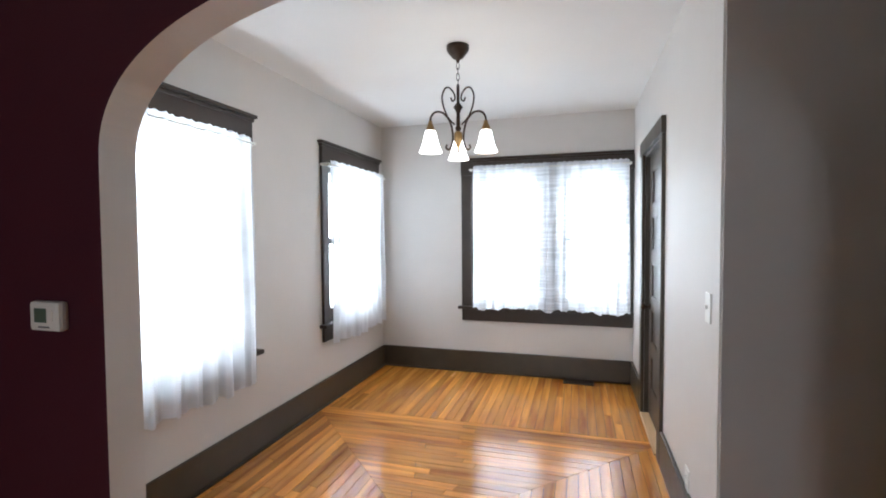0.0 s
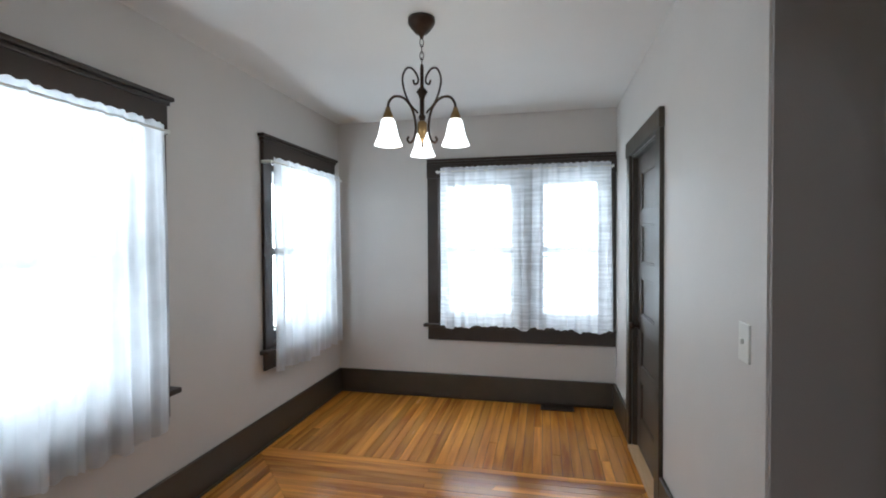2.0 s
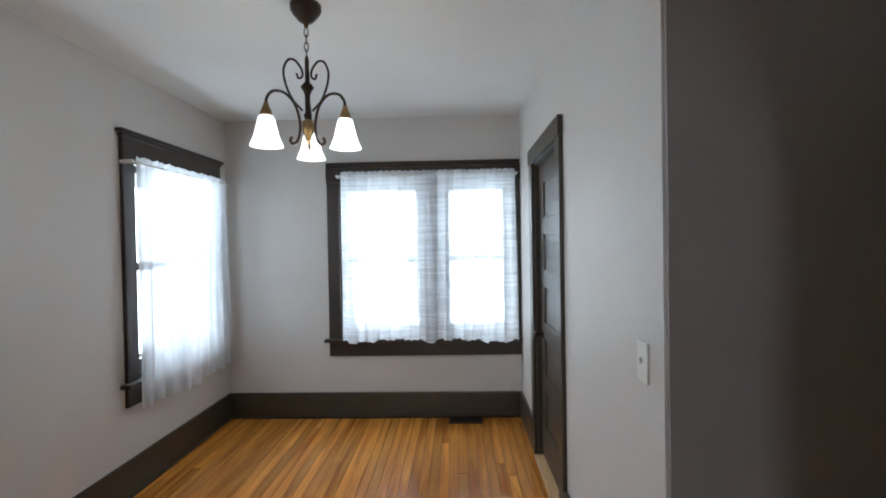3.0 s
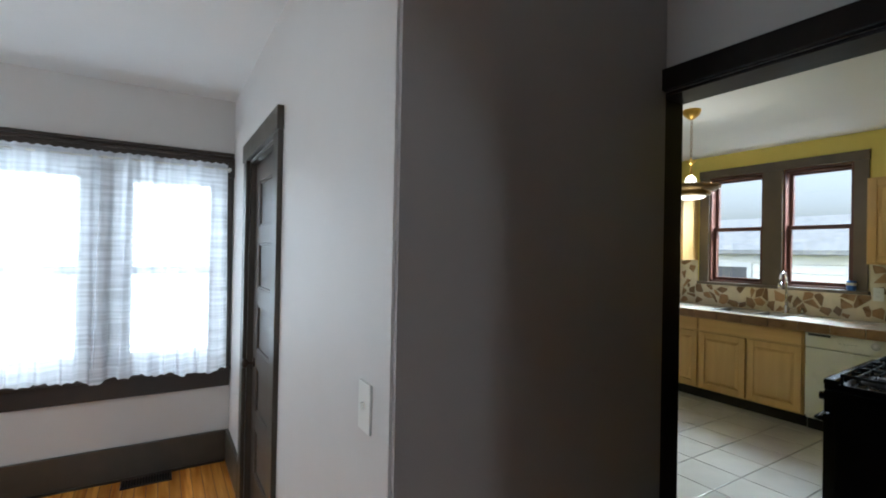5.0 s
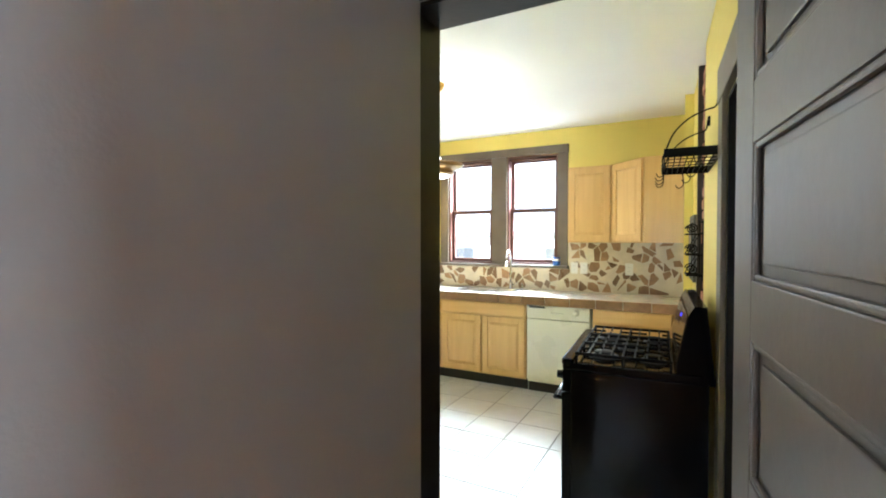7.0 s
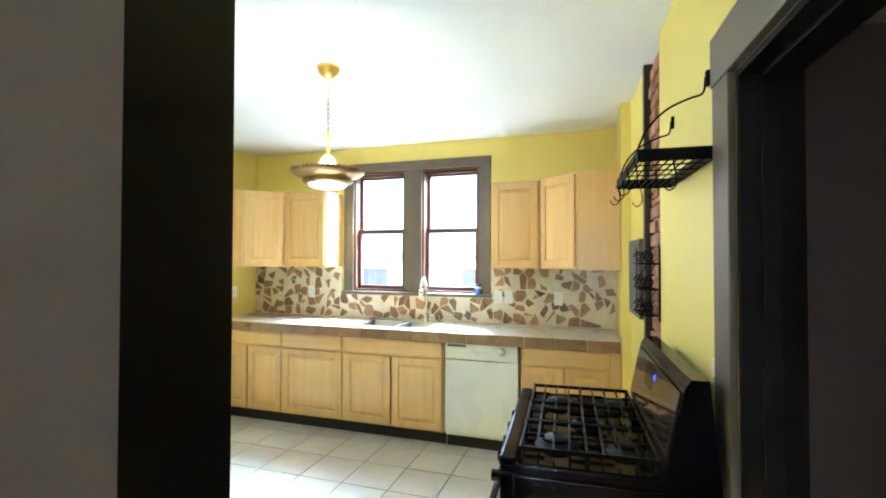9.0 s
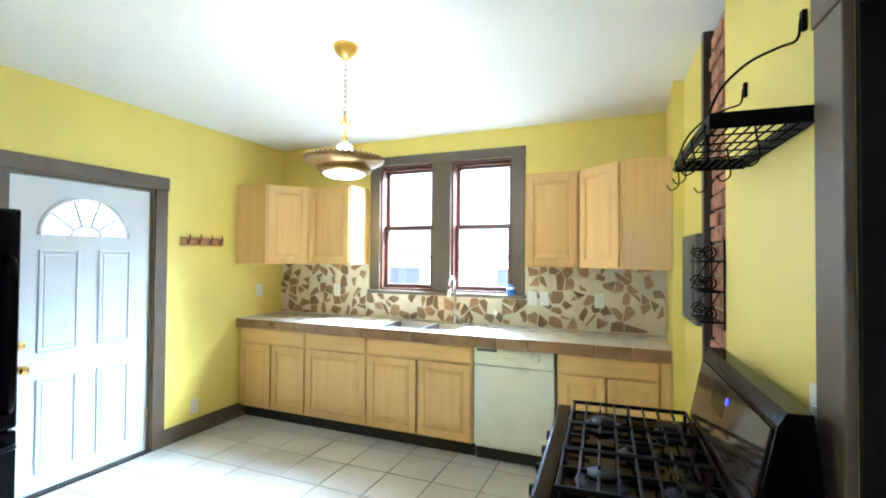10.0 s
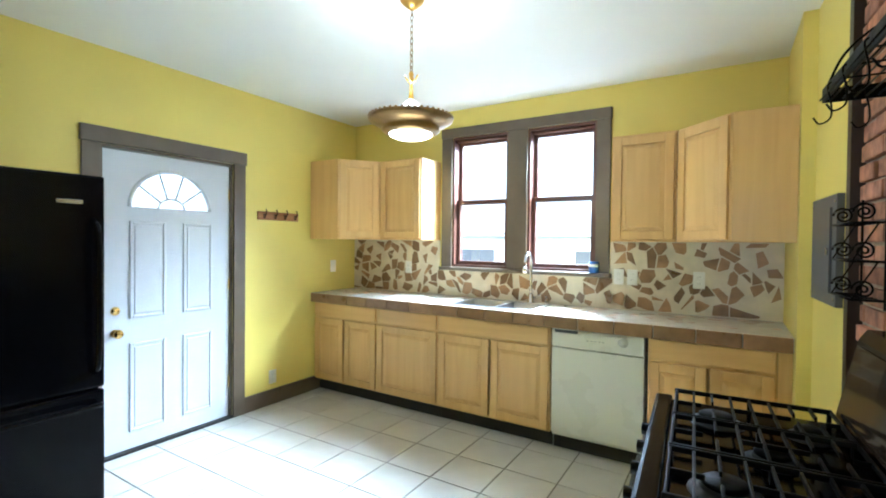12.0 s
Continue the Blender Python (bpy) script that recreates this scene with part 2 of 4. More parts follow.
def tube(points, radius, segs=8, bm=None, closed=False):
    """A round rod along points."""
    bm = bm or bmesh.new()
    pts = [Vector(p) for p in points]
    rings, side = [], None
    n = len(pts)
    for i, p in enumerate(pts):
        a = pts[(i - 1) % n] if closed or i else p
        b = pts[(i + 1) % n] if closed or i < n - 1 else p
        d = (b - a).normalized()
        side = side or (Vector((0, 0, 1)) if abs(d.z) < 0.9 else Vector((1, 0, 0)))
        u = d.cross(side).normalized()
        w = u.cross(d).normalized()
        side = w
        rr = radius[i] if isinstance(radius, (list, tuple)) else radius
        rings.append([bm.verts.new(p + rr * (u * math.cos(2 * math.pi * k / segs) + w * math.sin(2 * math.pi * k / segs))) for k in range(segs)])
    for i in range(n if closed else n - 1):
        a, b = rings[i], rings[(i + 1) % n]
        for k in range(segs):
            bm.faces.new((a[k], a[(k + 1) % segs], b[(k + 1) % segs], b[k])).smooth = True
    if not closed:
        bm.faces.new(rings[0][::-1]), bm.faces.new(rings[-1])
    return bm


def arc(c, r, a0, a1, n, u, w):
    u, w, c = Vector(u), Vector(w), Vector(c)
    return [c + r * (u * math.cos(radians(a0 + (a1 - a0) * i / n)) + w * math.sin(radians(a0 + (a1 - a0) * i / n))) for i in range(n + 1)]


def smooth_curve(pts, n=6):
    """Catmull-Rom points through pts."""
    p = [Vector(q) for q in pts]
    p = [2 * p[0] - p[1]] + p + [2 * p[-1] - p[-2]]
    out = []
    for i in range(1, len(p) - 2):
        for k in range(n):
            t = k / n
            out.append(0.5 * (2 * p[i] + (p[i + 1] - p[i - 1]) * t + (2 * p[i - 1] - 5 * p[i] + 4 * p[i + 1] - p[i + 2]) * t * t + (3 * p[i] - p[i - 1] - 3 * p[i + 1] + p[i + 2]) * t ** 3))
    return out + [p[-2]]


def finish(bm):
    bmesh.ops.recalc_face_normals(bm, faces=bm.faces)
    me = bpy.data.meshes.new("mesh")
    bm.to_mesh(me)
    bm.free()
    return me


def part(name, bm, material, parent=None, label=""):
    ob = new(name, finish(bm))
    ob.data.materials.append(material)
    if parent:
        ob.parent = parent
    return tagged(ob, label)


def thing(name, label, category, at=(0, 0, 0), turn=0, group="", kind=""):
    ob = new(name)
    ob.matrix_basis = pose(*at, 0, 0, turn)
    return tagged(ob, label, category, group, kind)


def structure(name, bm, material, label, category):
    return tagged(part(name, bm, material), label, category, kind="structure")


def wall_rows(axis, a0, a1, b0, b1, z0, z1, holes):
    """Boxes of a wall along axis from a0 to a1 (thickness b0..b1) around holes (lo, hi, bottom, top)."""
    rows, at = [], a0
    for lo, hi, lz, hz in sorted(holes):
        rows.append((at, lo, z0, z1))
        if lz > z0:
            rows.append((lo, hi, z0, lz))
        if hz < z1:
            rows.append((lo, hi, hz, z1))
        at = hi
    rows.append((at, a1, z0, z1))
    return [(p, b0, q, r, b1, s) if axis == "x" else (b0, p, q, b1, r, s) for p, r, q, s in rows if r > p]

# ---- structure ----
XL, XR, YF, YA, YB, ZD, ZK = -0.62, 1.834, 6.20, 2.635, 2.74, 2.485, 2.61
YK, XK, XW0, XW1 = 6.77, 6.74, 2.90, 3.035
SOUTH = pose(4.0, 2.945, 0, 0, 0, 3.2)

structure("wall_dining_west", boxes(*wall_rows("y", YA, YF + 0.16, XL - 0.16, XL, -0.1, ZD, [(3.19, 4.06, 0.66, 1.98), (5.09, 5.96, 0.66, 1.98)])), WALL, "warm grey painted plaster wall with two window openings", "wall")
structure("wall_dining_north", boxes(*wall_rows("x", XL, XR + 0.14, YF, YF + 0.16, -0.1, ZD, [(0.33, 1.76, 0.66, 1.95)])), WALL, "warm grey painted plaster wall with a wide window opening", "wall")
structure("wall_dining_east", boxes(*wall_rows("y", 3.588, YF, XR, XR + 0.14, -0.1, ZD, [(4.765, 5.495, -0.1, 1.96)])), WALL, "pale warm grey plaster wall with a door opening", "wall")


def quad_wall(p, q, thick, z0, z1):
    """An upright slab from p to q, thickened to the left of the way."""
    bm = bmesh.new()
    d = (Vector(q) - Vector(p)).normalized()
    n = Vector((-d.y, d.x)) * thick
    base = [Vector(p), Vector(q), Vector(q) + n, Vector(p) + n]
    lo, hi = [bm.verts.new((v.x, v.y, z0)) for v in base], [bm.verts.new((v.x, v.y, z1)) for v in base]
    bm.faces.new(lo[::-1]), bm.faces.new(hi)
    for i in range(4):
        bm.faces.new((lo[i], lo[(i + 1) % 4], hi[(i + 1) % 4], hi[i]))
    return bm


structure("wall_passage_north", quad_wall((XR + 0.0075, 3.5755), (XW0 - 0.002, 3.655), 0.07, -0.1, ZD), NOOK, "plaster wall of the passage, its grey darkened for the dim light", "wall")
structure("wall_passage_east", boxes(*wall_rows("y", YB, 3.80, XW0, XW1 - 0.06, -0.1, ZK, [(2.86, 3.687, -0.1, 2.035)])), WALL, "grey plaster wall round the kitchen doorway", "wall")
structure("wall_kitchen_west", boxes((XW1 - 0.06, 3.687, -0.1, XW1, YK, ZK), (XW1 - 0.06, 2.80, 2.035, XW1, 3.687, ZK)), YELLOW, "yellow painted plaster wall beside the doorway", "wall")
structure("wall_kitchen_north", boxes(*wall_rows("x", XW1, XK, YK, YK + 0.16, -0.1, ZK, [(4.42, 5.33, -0.1, 2.01)])), YELLOW, "yellow painted wall with the back door", "wall")
structure("wall_kitchen_east", boxes(*wall_rows("y", 3.0, YK + 0.16, XK, XK + 0.16, -0.1, ZK, [(4.30, 4.86, 1.19, 2.36), (5.035, 5.585, 1.19, 2.36)])), YELLOW, "yellow painted wall with twin window openings", "wall")
structure("wall_kitchen_south", boxes(*wall_rows("x", -1.12, 1.08, -0.15, 0.0, -0.1, ZK, [(-0.74, 0.05, -0.1, 2.02)]), (1.50, -0.20, -0.1, 2.10, 0.0, ZK), m=SOUTH), YELLOW, "yellow painted wall behind the stove", "wall")
structure("wall_kitchen_return", boxes((6.09, 2.86, -0.1, XK, 3.125, ZK)), YELLOW, "yellow painted wall return beside the cabinets", "wall")

# arched wall between the living room and the dining room
bm = bmesh.new()
AL, AR, AW, AZ, AH = 0.155, 1.97, 0.885, 1.58, 0.42
bend = [((math.cos(math.pi * i / 48)) ** 0.87, (math.sin(math.pi * i / 48)) ** 0.87) for i in range(25)]
outline = [(XL, -0.1), (AL, -0.1)]
outline += [(AL + AW * (1 - c), AZ + AH * q) for c, q in bend]
outline += [(AR - AW * (1 - c), AZ + AH * q) for c, q in bend[::-1]]
outline += [(AR, -0.1), (XW0, -0.1), (XW0, ZD), (XL, ZD)]
fr = [bm.verts.new((x, YA, z)) for x, z in outline]
bk = [bm.verts.new((x, YB, z)) for x, z in outline]
front = bm.faces.new(fr)
bm.faces.new(bk[::-1])
for i in range(len(outline)):
    k = (i + 1) % len(outline)
    f = bm.faces.new((fr[i], bk[i], bk[k], fr[k]))
    f.smooth = False
front.material_index = 1
arch = structure("wall_arch", bm, WALL, "plaster wall with a round-shouldered arch, maroon on one face", "wall")
arch.data.materials.append(MAROON)

structure("wall_living_west", boxes((-2.56, -2.4, -0.1, -2.40, YA, ZD)), MAROON, "maroon painted living room wall", "wall")
structure("wall_living_north", boxes((-2.40, YA, -0.1, XL - 0.16, YB, ZD)), MAROON, "maroon painted living room wall", "wall")
structure("wall_living_east", boxes((XW0, -2.4, -0.1, XW0 + 0.12, YA, ZD)), MAROON, "maroon painted living room wall", "wall")
structure("wall_living_south", boxes(*wall_rows("x", -2.56, XW0 + 0.12, -2.56, -2.40, -0.1, ZD, [(0.6, 1.4, 0.7, 2.2)])), MAROON, "maroon painted living room wall with a window opening", "wall")
structure("ceiling_dining", boxes((-2.56, -2.56, ZD, XW0, YF + 0.16, ZD + 0.1), (XW0, -2.56, ZD, XW0 + 0.12, YA, ZD + 0.1)), CEIL, "off-white painted plaster ceiling", "ceiling")
structure("ceiling_kitchen", boxes((XW0 + 0.002, YB + 0.002, ZK, XK + 0.16, YK + 0.16, ZK + 0.1)), KCEIL, "bright white painted plaster ceiling", "ceiling")
structure("floor_living", boxes((-2.56, -2.56, -0.1, XW0 + 0.12, YA, -0.002)), PLANK_X, "varnished fir floor of the living room", "floor")
structure("floor_base", boxes((XL - 0.16, YA, -0.1, XW0 + 0.08, YF + 0.16, -0.012)), RUBBER, "dark subfloor under the floorboards", "floor")

# dark closet behind the opening beside the stove
CLOSET = mat("mauve_grey_closet_paint", (0.36, 0.31, 0.31), 0.6, vary=0.04)
structure("wall_closet", boxes((-0.80, -1.40, -0.1, 0.60, -1.30, 2.3), (0.50, -1.30, -0.1, 0.60, -0.154, 2.3), (-0.90, -1.40, -0.1, -0.80, -0.154, 2.3), m=SOUTH), CLOSET, "mauve grey plaster walls of the closet", "wall")
structure("ceiling_closet", boxes((-0.90, -1.40, 2.3, 0.60, -0.154, 2.4), m=SOUTH), CEIL, "plain ceiling of the closet", "ceiling")
structure("floor_closet", boxes((-0.90, -1.40, -0.1, 0.60, 0.0, -0.004), m=SOUTH), PLANK_X, "wooden floor of the closet", "floor")


def baseboard(name, rows, material, label):
    structure(name, boxes(*rows, bevel=0.006), material, label, "baseboard")


baseboard("baseboard_dining", [(XL, YB, 0, XL + 0.022, YF, 0.21), (XL + 0.022, YF - 0.022, 0, XR - 0.022, YF, 0.21), (XR - 0.022, 5.60, 0, XR, YF, 0.21), (XR - 0.022, 3.59, 0, XR, 4.66, 0.21)], TRIM, "olive brown painted tall baseboard")
baseboard("baseboard_kitchen", [(5.43, YK - 0.02, 0, 6.24, YK, 0.13)], KTRIM, "taupe painted baseboard under the hook rail")
structure("trim_shoe", tube([(XL + 0.03, YB + 0.01, 0.008), (XL + 0.03, YF - 0.03, 0.008), (XR - 0.03, YF - 0.03, 0.008)], 0.008, 6), TRIM, "thin shoe moulding at the foot of the baseboard", "trim")

# ---- windows ----


def sash(win, u0, u1, z0, z1, v, material, rail=0.05, st=0.045):
    f = part("sash", boxes((u0, v, z0, u0 + st, v + 0.035, z1), (u1 - st, v, z0, u1, v + 0.035, z1), (u0 + st, v, z0, u1 - st, v + 0.035, z0 + rail), (u0 + st, v, z1 - 0.04, u1 - st, v + 0.035, z1), bevel=0.004), material, win)
    p = part("pane", boxes((u0 + st - 0.005, v + 0.014, z0 + rail - 0.005, u1 - st + 0.005, v + 0.018, z1 - 0.035)), GLASS, f)
    p.visible_shadow = False
    return f


def lining(u0, u1, z0, z1, depth=0.16):
    return boxes((u0, 0, z0, u0 + 0.02, depth, z1), (u1 - 0.02, 0, z0, u1, depth, z1), (u0 + 0.02, 0, z1 - 0.02, u1 - 0.02, depth, z1), (u0 + 0.02, 0, z0, u1 - 0.02, depth, z0 + 0.02))


def old_window(name, at, turn, u0, u1, openings, z_top, crown, head, label):
    """Cased double-hung window: u0..u1 is the outside of the side casings."""
    w = thing(name, label, "window", at, turn, kind="structure")
    c = 0.10
    part("casing", boxes((u0, -0.022, 0.66, u0 + c, 0, z_top - head), bevel=0.004), DTRIM, w)
    part("casing", boxes((u1 - c, -0.022, 0.66, u1, 0, z_top - head), bevel=0.004), DTRIM, w)
    part("head", boxes((u0 - 0.005, -0.028, z_top - head, u1 + 0.005, 0, z_top - 0.03), bevel=0.004), DTRIM, w)
    part("crown", boxes((u0 - crown * 0.5, -0.036, z_top - 0.045, u1 + crown * 0.5, 0, z_top - 0.022), (u0 - crown, -0.048, z_top - 0.022, u1 + crown, 0, z_top), bevel=0.006), DTRIM, w)
    part("sill", boxes((u0 - 0.035, -0.06, 0.632, u1 + (0.035 if turn else 0), 0.02, 0.66), bevel=0.007), DTRIM, w)
    part("apron", boxes((u0, -0.02, 0.515, u1, 0, 0.632), bevel=0.004), DTRIM, w)
    for o0, o1, oz0, oz1 in openings:
        part("frame", lining(o0, o1, oz0, oz1), DTRIM, w)
        mid = (oz0 + oz1) / 2
        sash(w, o0 + 0.021, o1 - 0.021, oz0 + 0.021, mid + 0.02, 0.05, DTRIM, 0.07)
        sash(w, o0 + 0.021, o1 - 0.021, mid - 0.02, oz1 - 0.021, 0.09, DTRIM)
    return w


old_window("window_1", (XL, 0, 0), 90, 3.085, 4.165, [(3.19, 4.06, 0.66, 1.98)], 2.128, 0.032, 0.19, "dark brown cased sash window behind a sheer curtain")
old_window("window_2", (XL, 0, 0), 90, 4.985, 6.065, [(5.09, 5.96, 0.66, 1.98)], 2.128, 0.032, 0.19, "dark brown cased sash window near the room corner")
w3 = old_window("window_3", (0, YF, 0), 0, 0.24, XR - 0.004, [(0.33, 1.035, 0.66, 1.95), (1.185, 1.76, 0.66, 1.95)], 2.115, 0.0, 0.165, "wide dark brown twin sash window with sheer curtains")
part("mullion", boxes((1.035, -0.012, 0.66, 1.185, 0.16, 1.95)), DTRIM, w3)

kw = thing("window_4", "taupe cased twin sash window with red-brown sashes over the sink", "window", (XK, 0, 0), -90, kind="structure")
part("casing", boxes((-5.69, -0.022, 1.19, -5.585, 0, 2.36), bevel=0.004), KTRIM, kw)
part("casing", boxes((-4.30, -0.022, 1.19, -4.195, 0, 2.36), bevel=0.004), KTRIM, kw)
part("mullion", boxes((-5.035, -0.024, 1.19, -4.86, 0, 2.36), bevel=0.004), KTRIM, kw)
part("head", boxes((-5.695, -0.028, 2.36, -4.19, 0, 2.445), bevel=0.004), KTRIM, kw)
part("sill", boxes((-5.70, -0.05, 1.158, -4.18, 0.02, 1.19), bevel=0.007), KTRIM, kw)
for o0, o1 in ((-5.585, -5.035), (-4.86, -4.30)):
    part("frame", lining(o0, o1, 1.19, 2.36), SASH, kw)
    part("roller_blind", tube([(o0 + 0.03, 0.035, 2.325), (o1 - 0.03, 0.035, 2.325)], 0.014), SASH, kw)
    sash(kw, o0 + 0.021, o1 - 0.021, 1.211, 1.795, 0.05, SASH, 0.035, 0.032)
    sash(kw, o0 + 0.021, o1 - 0.021, 1.755, 2.339, 0.09, SASH, 0.035, 0.032)

lw = thing("window_5", "plain wooden living room window", "window", (0, -2.40, 0), 180, kind="structure")
part("frame", lining(-1.4, -0.6, 0.7, 2.2), DTRIM, lw)
part("casing", boxes((-1.5, -0.02, 0.6, -1.4, 0, 2.3), (-0.6, -0.02, 0.6, -0.5, 0, 2.3), (-1.4, -0.02, 2.2, -0.6, 0, 2.3), (-1.4, -0.02, 0.6, -0.6, 0, 0.7)), DTRIM, lw)

# ---- curtains ----


def curtain(at, turn, u0, u1, z0, z1, material, label, seed, folds, gap=None, rod=True):
    c = thing("curtain", label, "curtain", at, turn, "sheer window curtains")
    rnd = random.Random(seed)
    ph = [rnd.uniform(0, 6.28) for _ in range(6)]
    nu, nz = int((u1 - u0) * 110), 34
    bm = bmesh.new()
    grid = []
    for j in range(nz + 1):
        row, t = [], j / nz
        for i in range(nu + 1):
            s = i / nu
            amp = 0.008 + 0.010 * t
            a = s * folds * 6.283
            v = -0.094 + amp * math.sin(a + ph[0] + 1.3 * math.sin(s * 9 + ph[1])) + 0.4 * amp * math.sin(2.3 * a + ph[2] + t) + 0.006 * math.sin(5 * t + s * 13 + ph[3])
            hem = 0.010 * math.sin(a * 0.7 + ph[4]) + 0.012 * math.sin(s * 7 + ph[5])
            u = u0 + (u1 - u0) * s + 0.006 * math.sin(a * 1.7 + 3 * t) * t + 0.02 * (s - 0.5) * t
            z = z1 + 0.004 * math.sin(a * 2.1 + ph[1]) - (z1 - z0 + hem) * t
            row.append(bm.verts.new((u, v, z)))
        grid.append(row)
    for j in range(nz):
        for i in range(nu):
            bm.faces.new((grid[j][i], grid[j][i + 1], grid[j + 1][i + 1], grid[j + 1][i])).smooth = True
    part("cloth", bm, material, c)
    r = part("curtain_rod", tube([(u0 - 0.04, -0.094, z1 - 0.035), (u1 + 0.02, -0.094, z1 - 0.035)], 0.006), PLASTIC, c, "thin white curtain rod")
    for u in (u0 - 0.03, u1 + 0.012):
        part("bracket", boxes((u - 0.008, -0.099, z1 - 0.045, u + 0.008, -0.022, z1 - 0.025), bevel=0.003), PLASTIC, c)
    return c


curtain((XL, 0, 0), 90, 3.08, 4.09, 0.50, 1.97, SHEER, "white sheer curtain gathered on a thin rod", 1, 9)
curtain((XL, 0, 0), 90, 4.995, 6.04, 0.50, 1.97, SHEER, "white sheer curtain hanging below the sill near the corner", 2, 9)
curtain((0, YF, 0), 0, 0.375, 1.10, 0.655, 2.03, PLAID, "white checked sheer curtain on the wide window", 3, 7)
curtain((0, YF, 0), 0, 1.08, 1.785, 0.650, 2.03, PLAID, "white checked sheer curtain beside the room corner", 4, 7)

# ---- doors ----


def casing(name, label, u0, u1, top, w, material, at, turn, head=None):
    c = thing(name, label, "door casing", at, turn, kind="structure")
    part("side_casing", boxes((u0 - w, -0.022, 0, u0, 0, top), bevel=0.004), material, c)
    part("side_casing", boxes((u1, -0.022, 0, u1 + w, 0, top), bevel=0.004), material, c)
    part("head_casing", boxes((u0 - w - 0.008, -0.028, top, u1 + w + 0.008, 0, top + (head or w)), bevel=0.004), material, c)
    return c


def jamb(parent, u0, u1, top, depth, material, t=0.018):
    part("jamb", boxes((u0, 0, 0, u0 + t, depth, top), bevel=0.002), material, parent)
    part("jamb", boxes((u1 - t, 0, 0, u1, depth, top), bevel=0.002), material, parent)
    part("jamb", boxes((u0 + t, 0, top - t, u1 - t, depth, top), bevel=0.002), material, parent)


def panel_leaf(d, w, h, material, v=0.0, foot=0.21, top=0.11, zs=None, st=0.105):
    """Five-panel leaf in x 0..w, y v..v+0.038; zs gives the foot and top of each panel."""
    y0, y1 = v, v + 0.038
    part("stile", boxes((0, y0, 0.006, st, y1, h), bevel=0.003), material, d)
    part("stile", boxes((w - st, y0, 0.006, w, y1, h), bevel=0.003), material, d)
    cell = (h - 0.006 - foot - top - 4 * 0.095) / 5
    zs = zs or [(0.006 + foot + i * (cell + 0.095), 0.006 + foot + i * (cell + 0.095) + cell) for i in range(5)]
    edges = [0.006] + [z for pair in zs for z in pair] + [h]
    for a, b in zip(edges[::2], edges[1::2]):
        part("rail", boxes((st, y0, a, w - st, y1, b), bevel=0.003), material, d)
    for a, b in zs:
        p = part("panel", boxes((st, y0 + 0.012, a, w - st, y1 - 0.012, b)), material, d)
        for s in ((y0 + 0.002, y0 + 0.012), (y1 - 0.012, y1 - 0.002)):
            k = 0.012
            part("moulding", boxes((st, s[0], a, st + k, s[1], b), (w - st - k, s[0], a, w - st, s[1], b), (st + k, s[0], a, w - st - k, s[1], a + k), (st + k, s[0], b - k, w - st - k, s[1], b), bevel=0.004), material, p)
        if st > 0.11:
            part("raised_field", boxes((st + 0.045, y0 + 0.006, a + 0.03, w - st - 0.045, y0 + 0.0125, b - 0.03), bevel=0.003), material, p)


def knob(d, u, v, z, side, material, r=0.027):
    k = part("door_handle", lathe([(0.026, 0), (0.026, 0.005), (0.010, 0.008), (0.009, 0.03), (r * 0.8, 0.036), (r, 0.048), (r * 0.85, 0.060), (0.004, 0.066)], segs=16, m=pose(u, v, z, 90 if side < 0 else -90)), material, d, "round door knob")
    return k


dc = casing("trim_dining_door", "olive brown painted door casing in the dining room", -5.495, -4.765, 1.96, 0.10, TRIM, (XR, 0, 0), -90)
jamb(dc, -5.495, -4.765, 1.96, 0.14, TRIM)
d1 = thing("door_1", "closed taupe five-panel wooden door in the dining room", "door", (XR, 5.475, 0.02), -90, kind="structure")
panel_leaf(d1, 0.69, 1.92, DOORP, 0.03)
knob(d1, 0.05, 0.03, 0.81, -1, BRONZE)
structure("threshold", boxes((XR - 0.03, 4.785, 0.0, XR + 0.13, 5.475, 0.018), bevel=0.004), PALEWOOD, "bare pale wood door threshold", "threshold")

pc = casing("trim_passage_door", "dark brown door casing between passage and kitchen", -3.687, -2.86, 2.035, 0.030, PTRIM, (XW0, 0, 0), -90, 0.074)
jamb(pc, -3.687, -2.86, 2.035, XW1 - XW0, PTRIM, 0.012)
d2 = thing("door_2", "open taupe five-panel wooden door folded back in the passage", "door", (3.05, 2.992, 0.01), 187.6, kind="structure")
panel_leaf(d2, 0.775, 2.005, DOORP, 0.0, zs=((0.29, 0.545), (0.65, 0.905), (1.01, 1.263), (1.373, 1.619), (1.73, 1.925)), st=0.128)
knob(d2, 0.72, 0.0, 0.92, -1, BRONZE)
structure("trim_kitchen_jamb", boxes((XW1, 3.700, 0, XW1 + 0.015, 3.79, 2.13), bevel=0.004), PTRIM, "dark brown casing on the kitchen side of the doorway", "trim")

cc = thing("trim_closet_door", "taupe door casing of the dark closet beside the stove", "door casing", (4.0, 2.945, 0), 183.2, kind="structure")
part("side_casing", boxes((-0.182, -0.022, 0, -0.05, 0, 2.02), bevel=0.004), KTRIM, cc)
part("side_casing", boxes((0.74, -0.022, 0, 0.86, 0, 2.02), bevel=0.004), KTRIM, cc)
part("head_casing", boxes((-0.186, -0.026, 2.02, 0.864, 0, 2.165), bevel=0.004), KTRIM, cc)
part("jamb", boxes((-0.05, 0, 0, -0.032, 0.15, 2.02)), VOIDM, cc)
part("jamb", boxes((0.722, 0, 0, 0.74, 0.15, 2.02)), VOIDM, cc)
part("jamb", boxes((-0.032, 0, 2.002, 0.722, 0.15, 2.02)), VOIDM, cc)
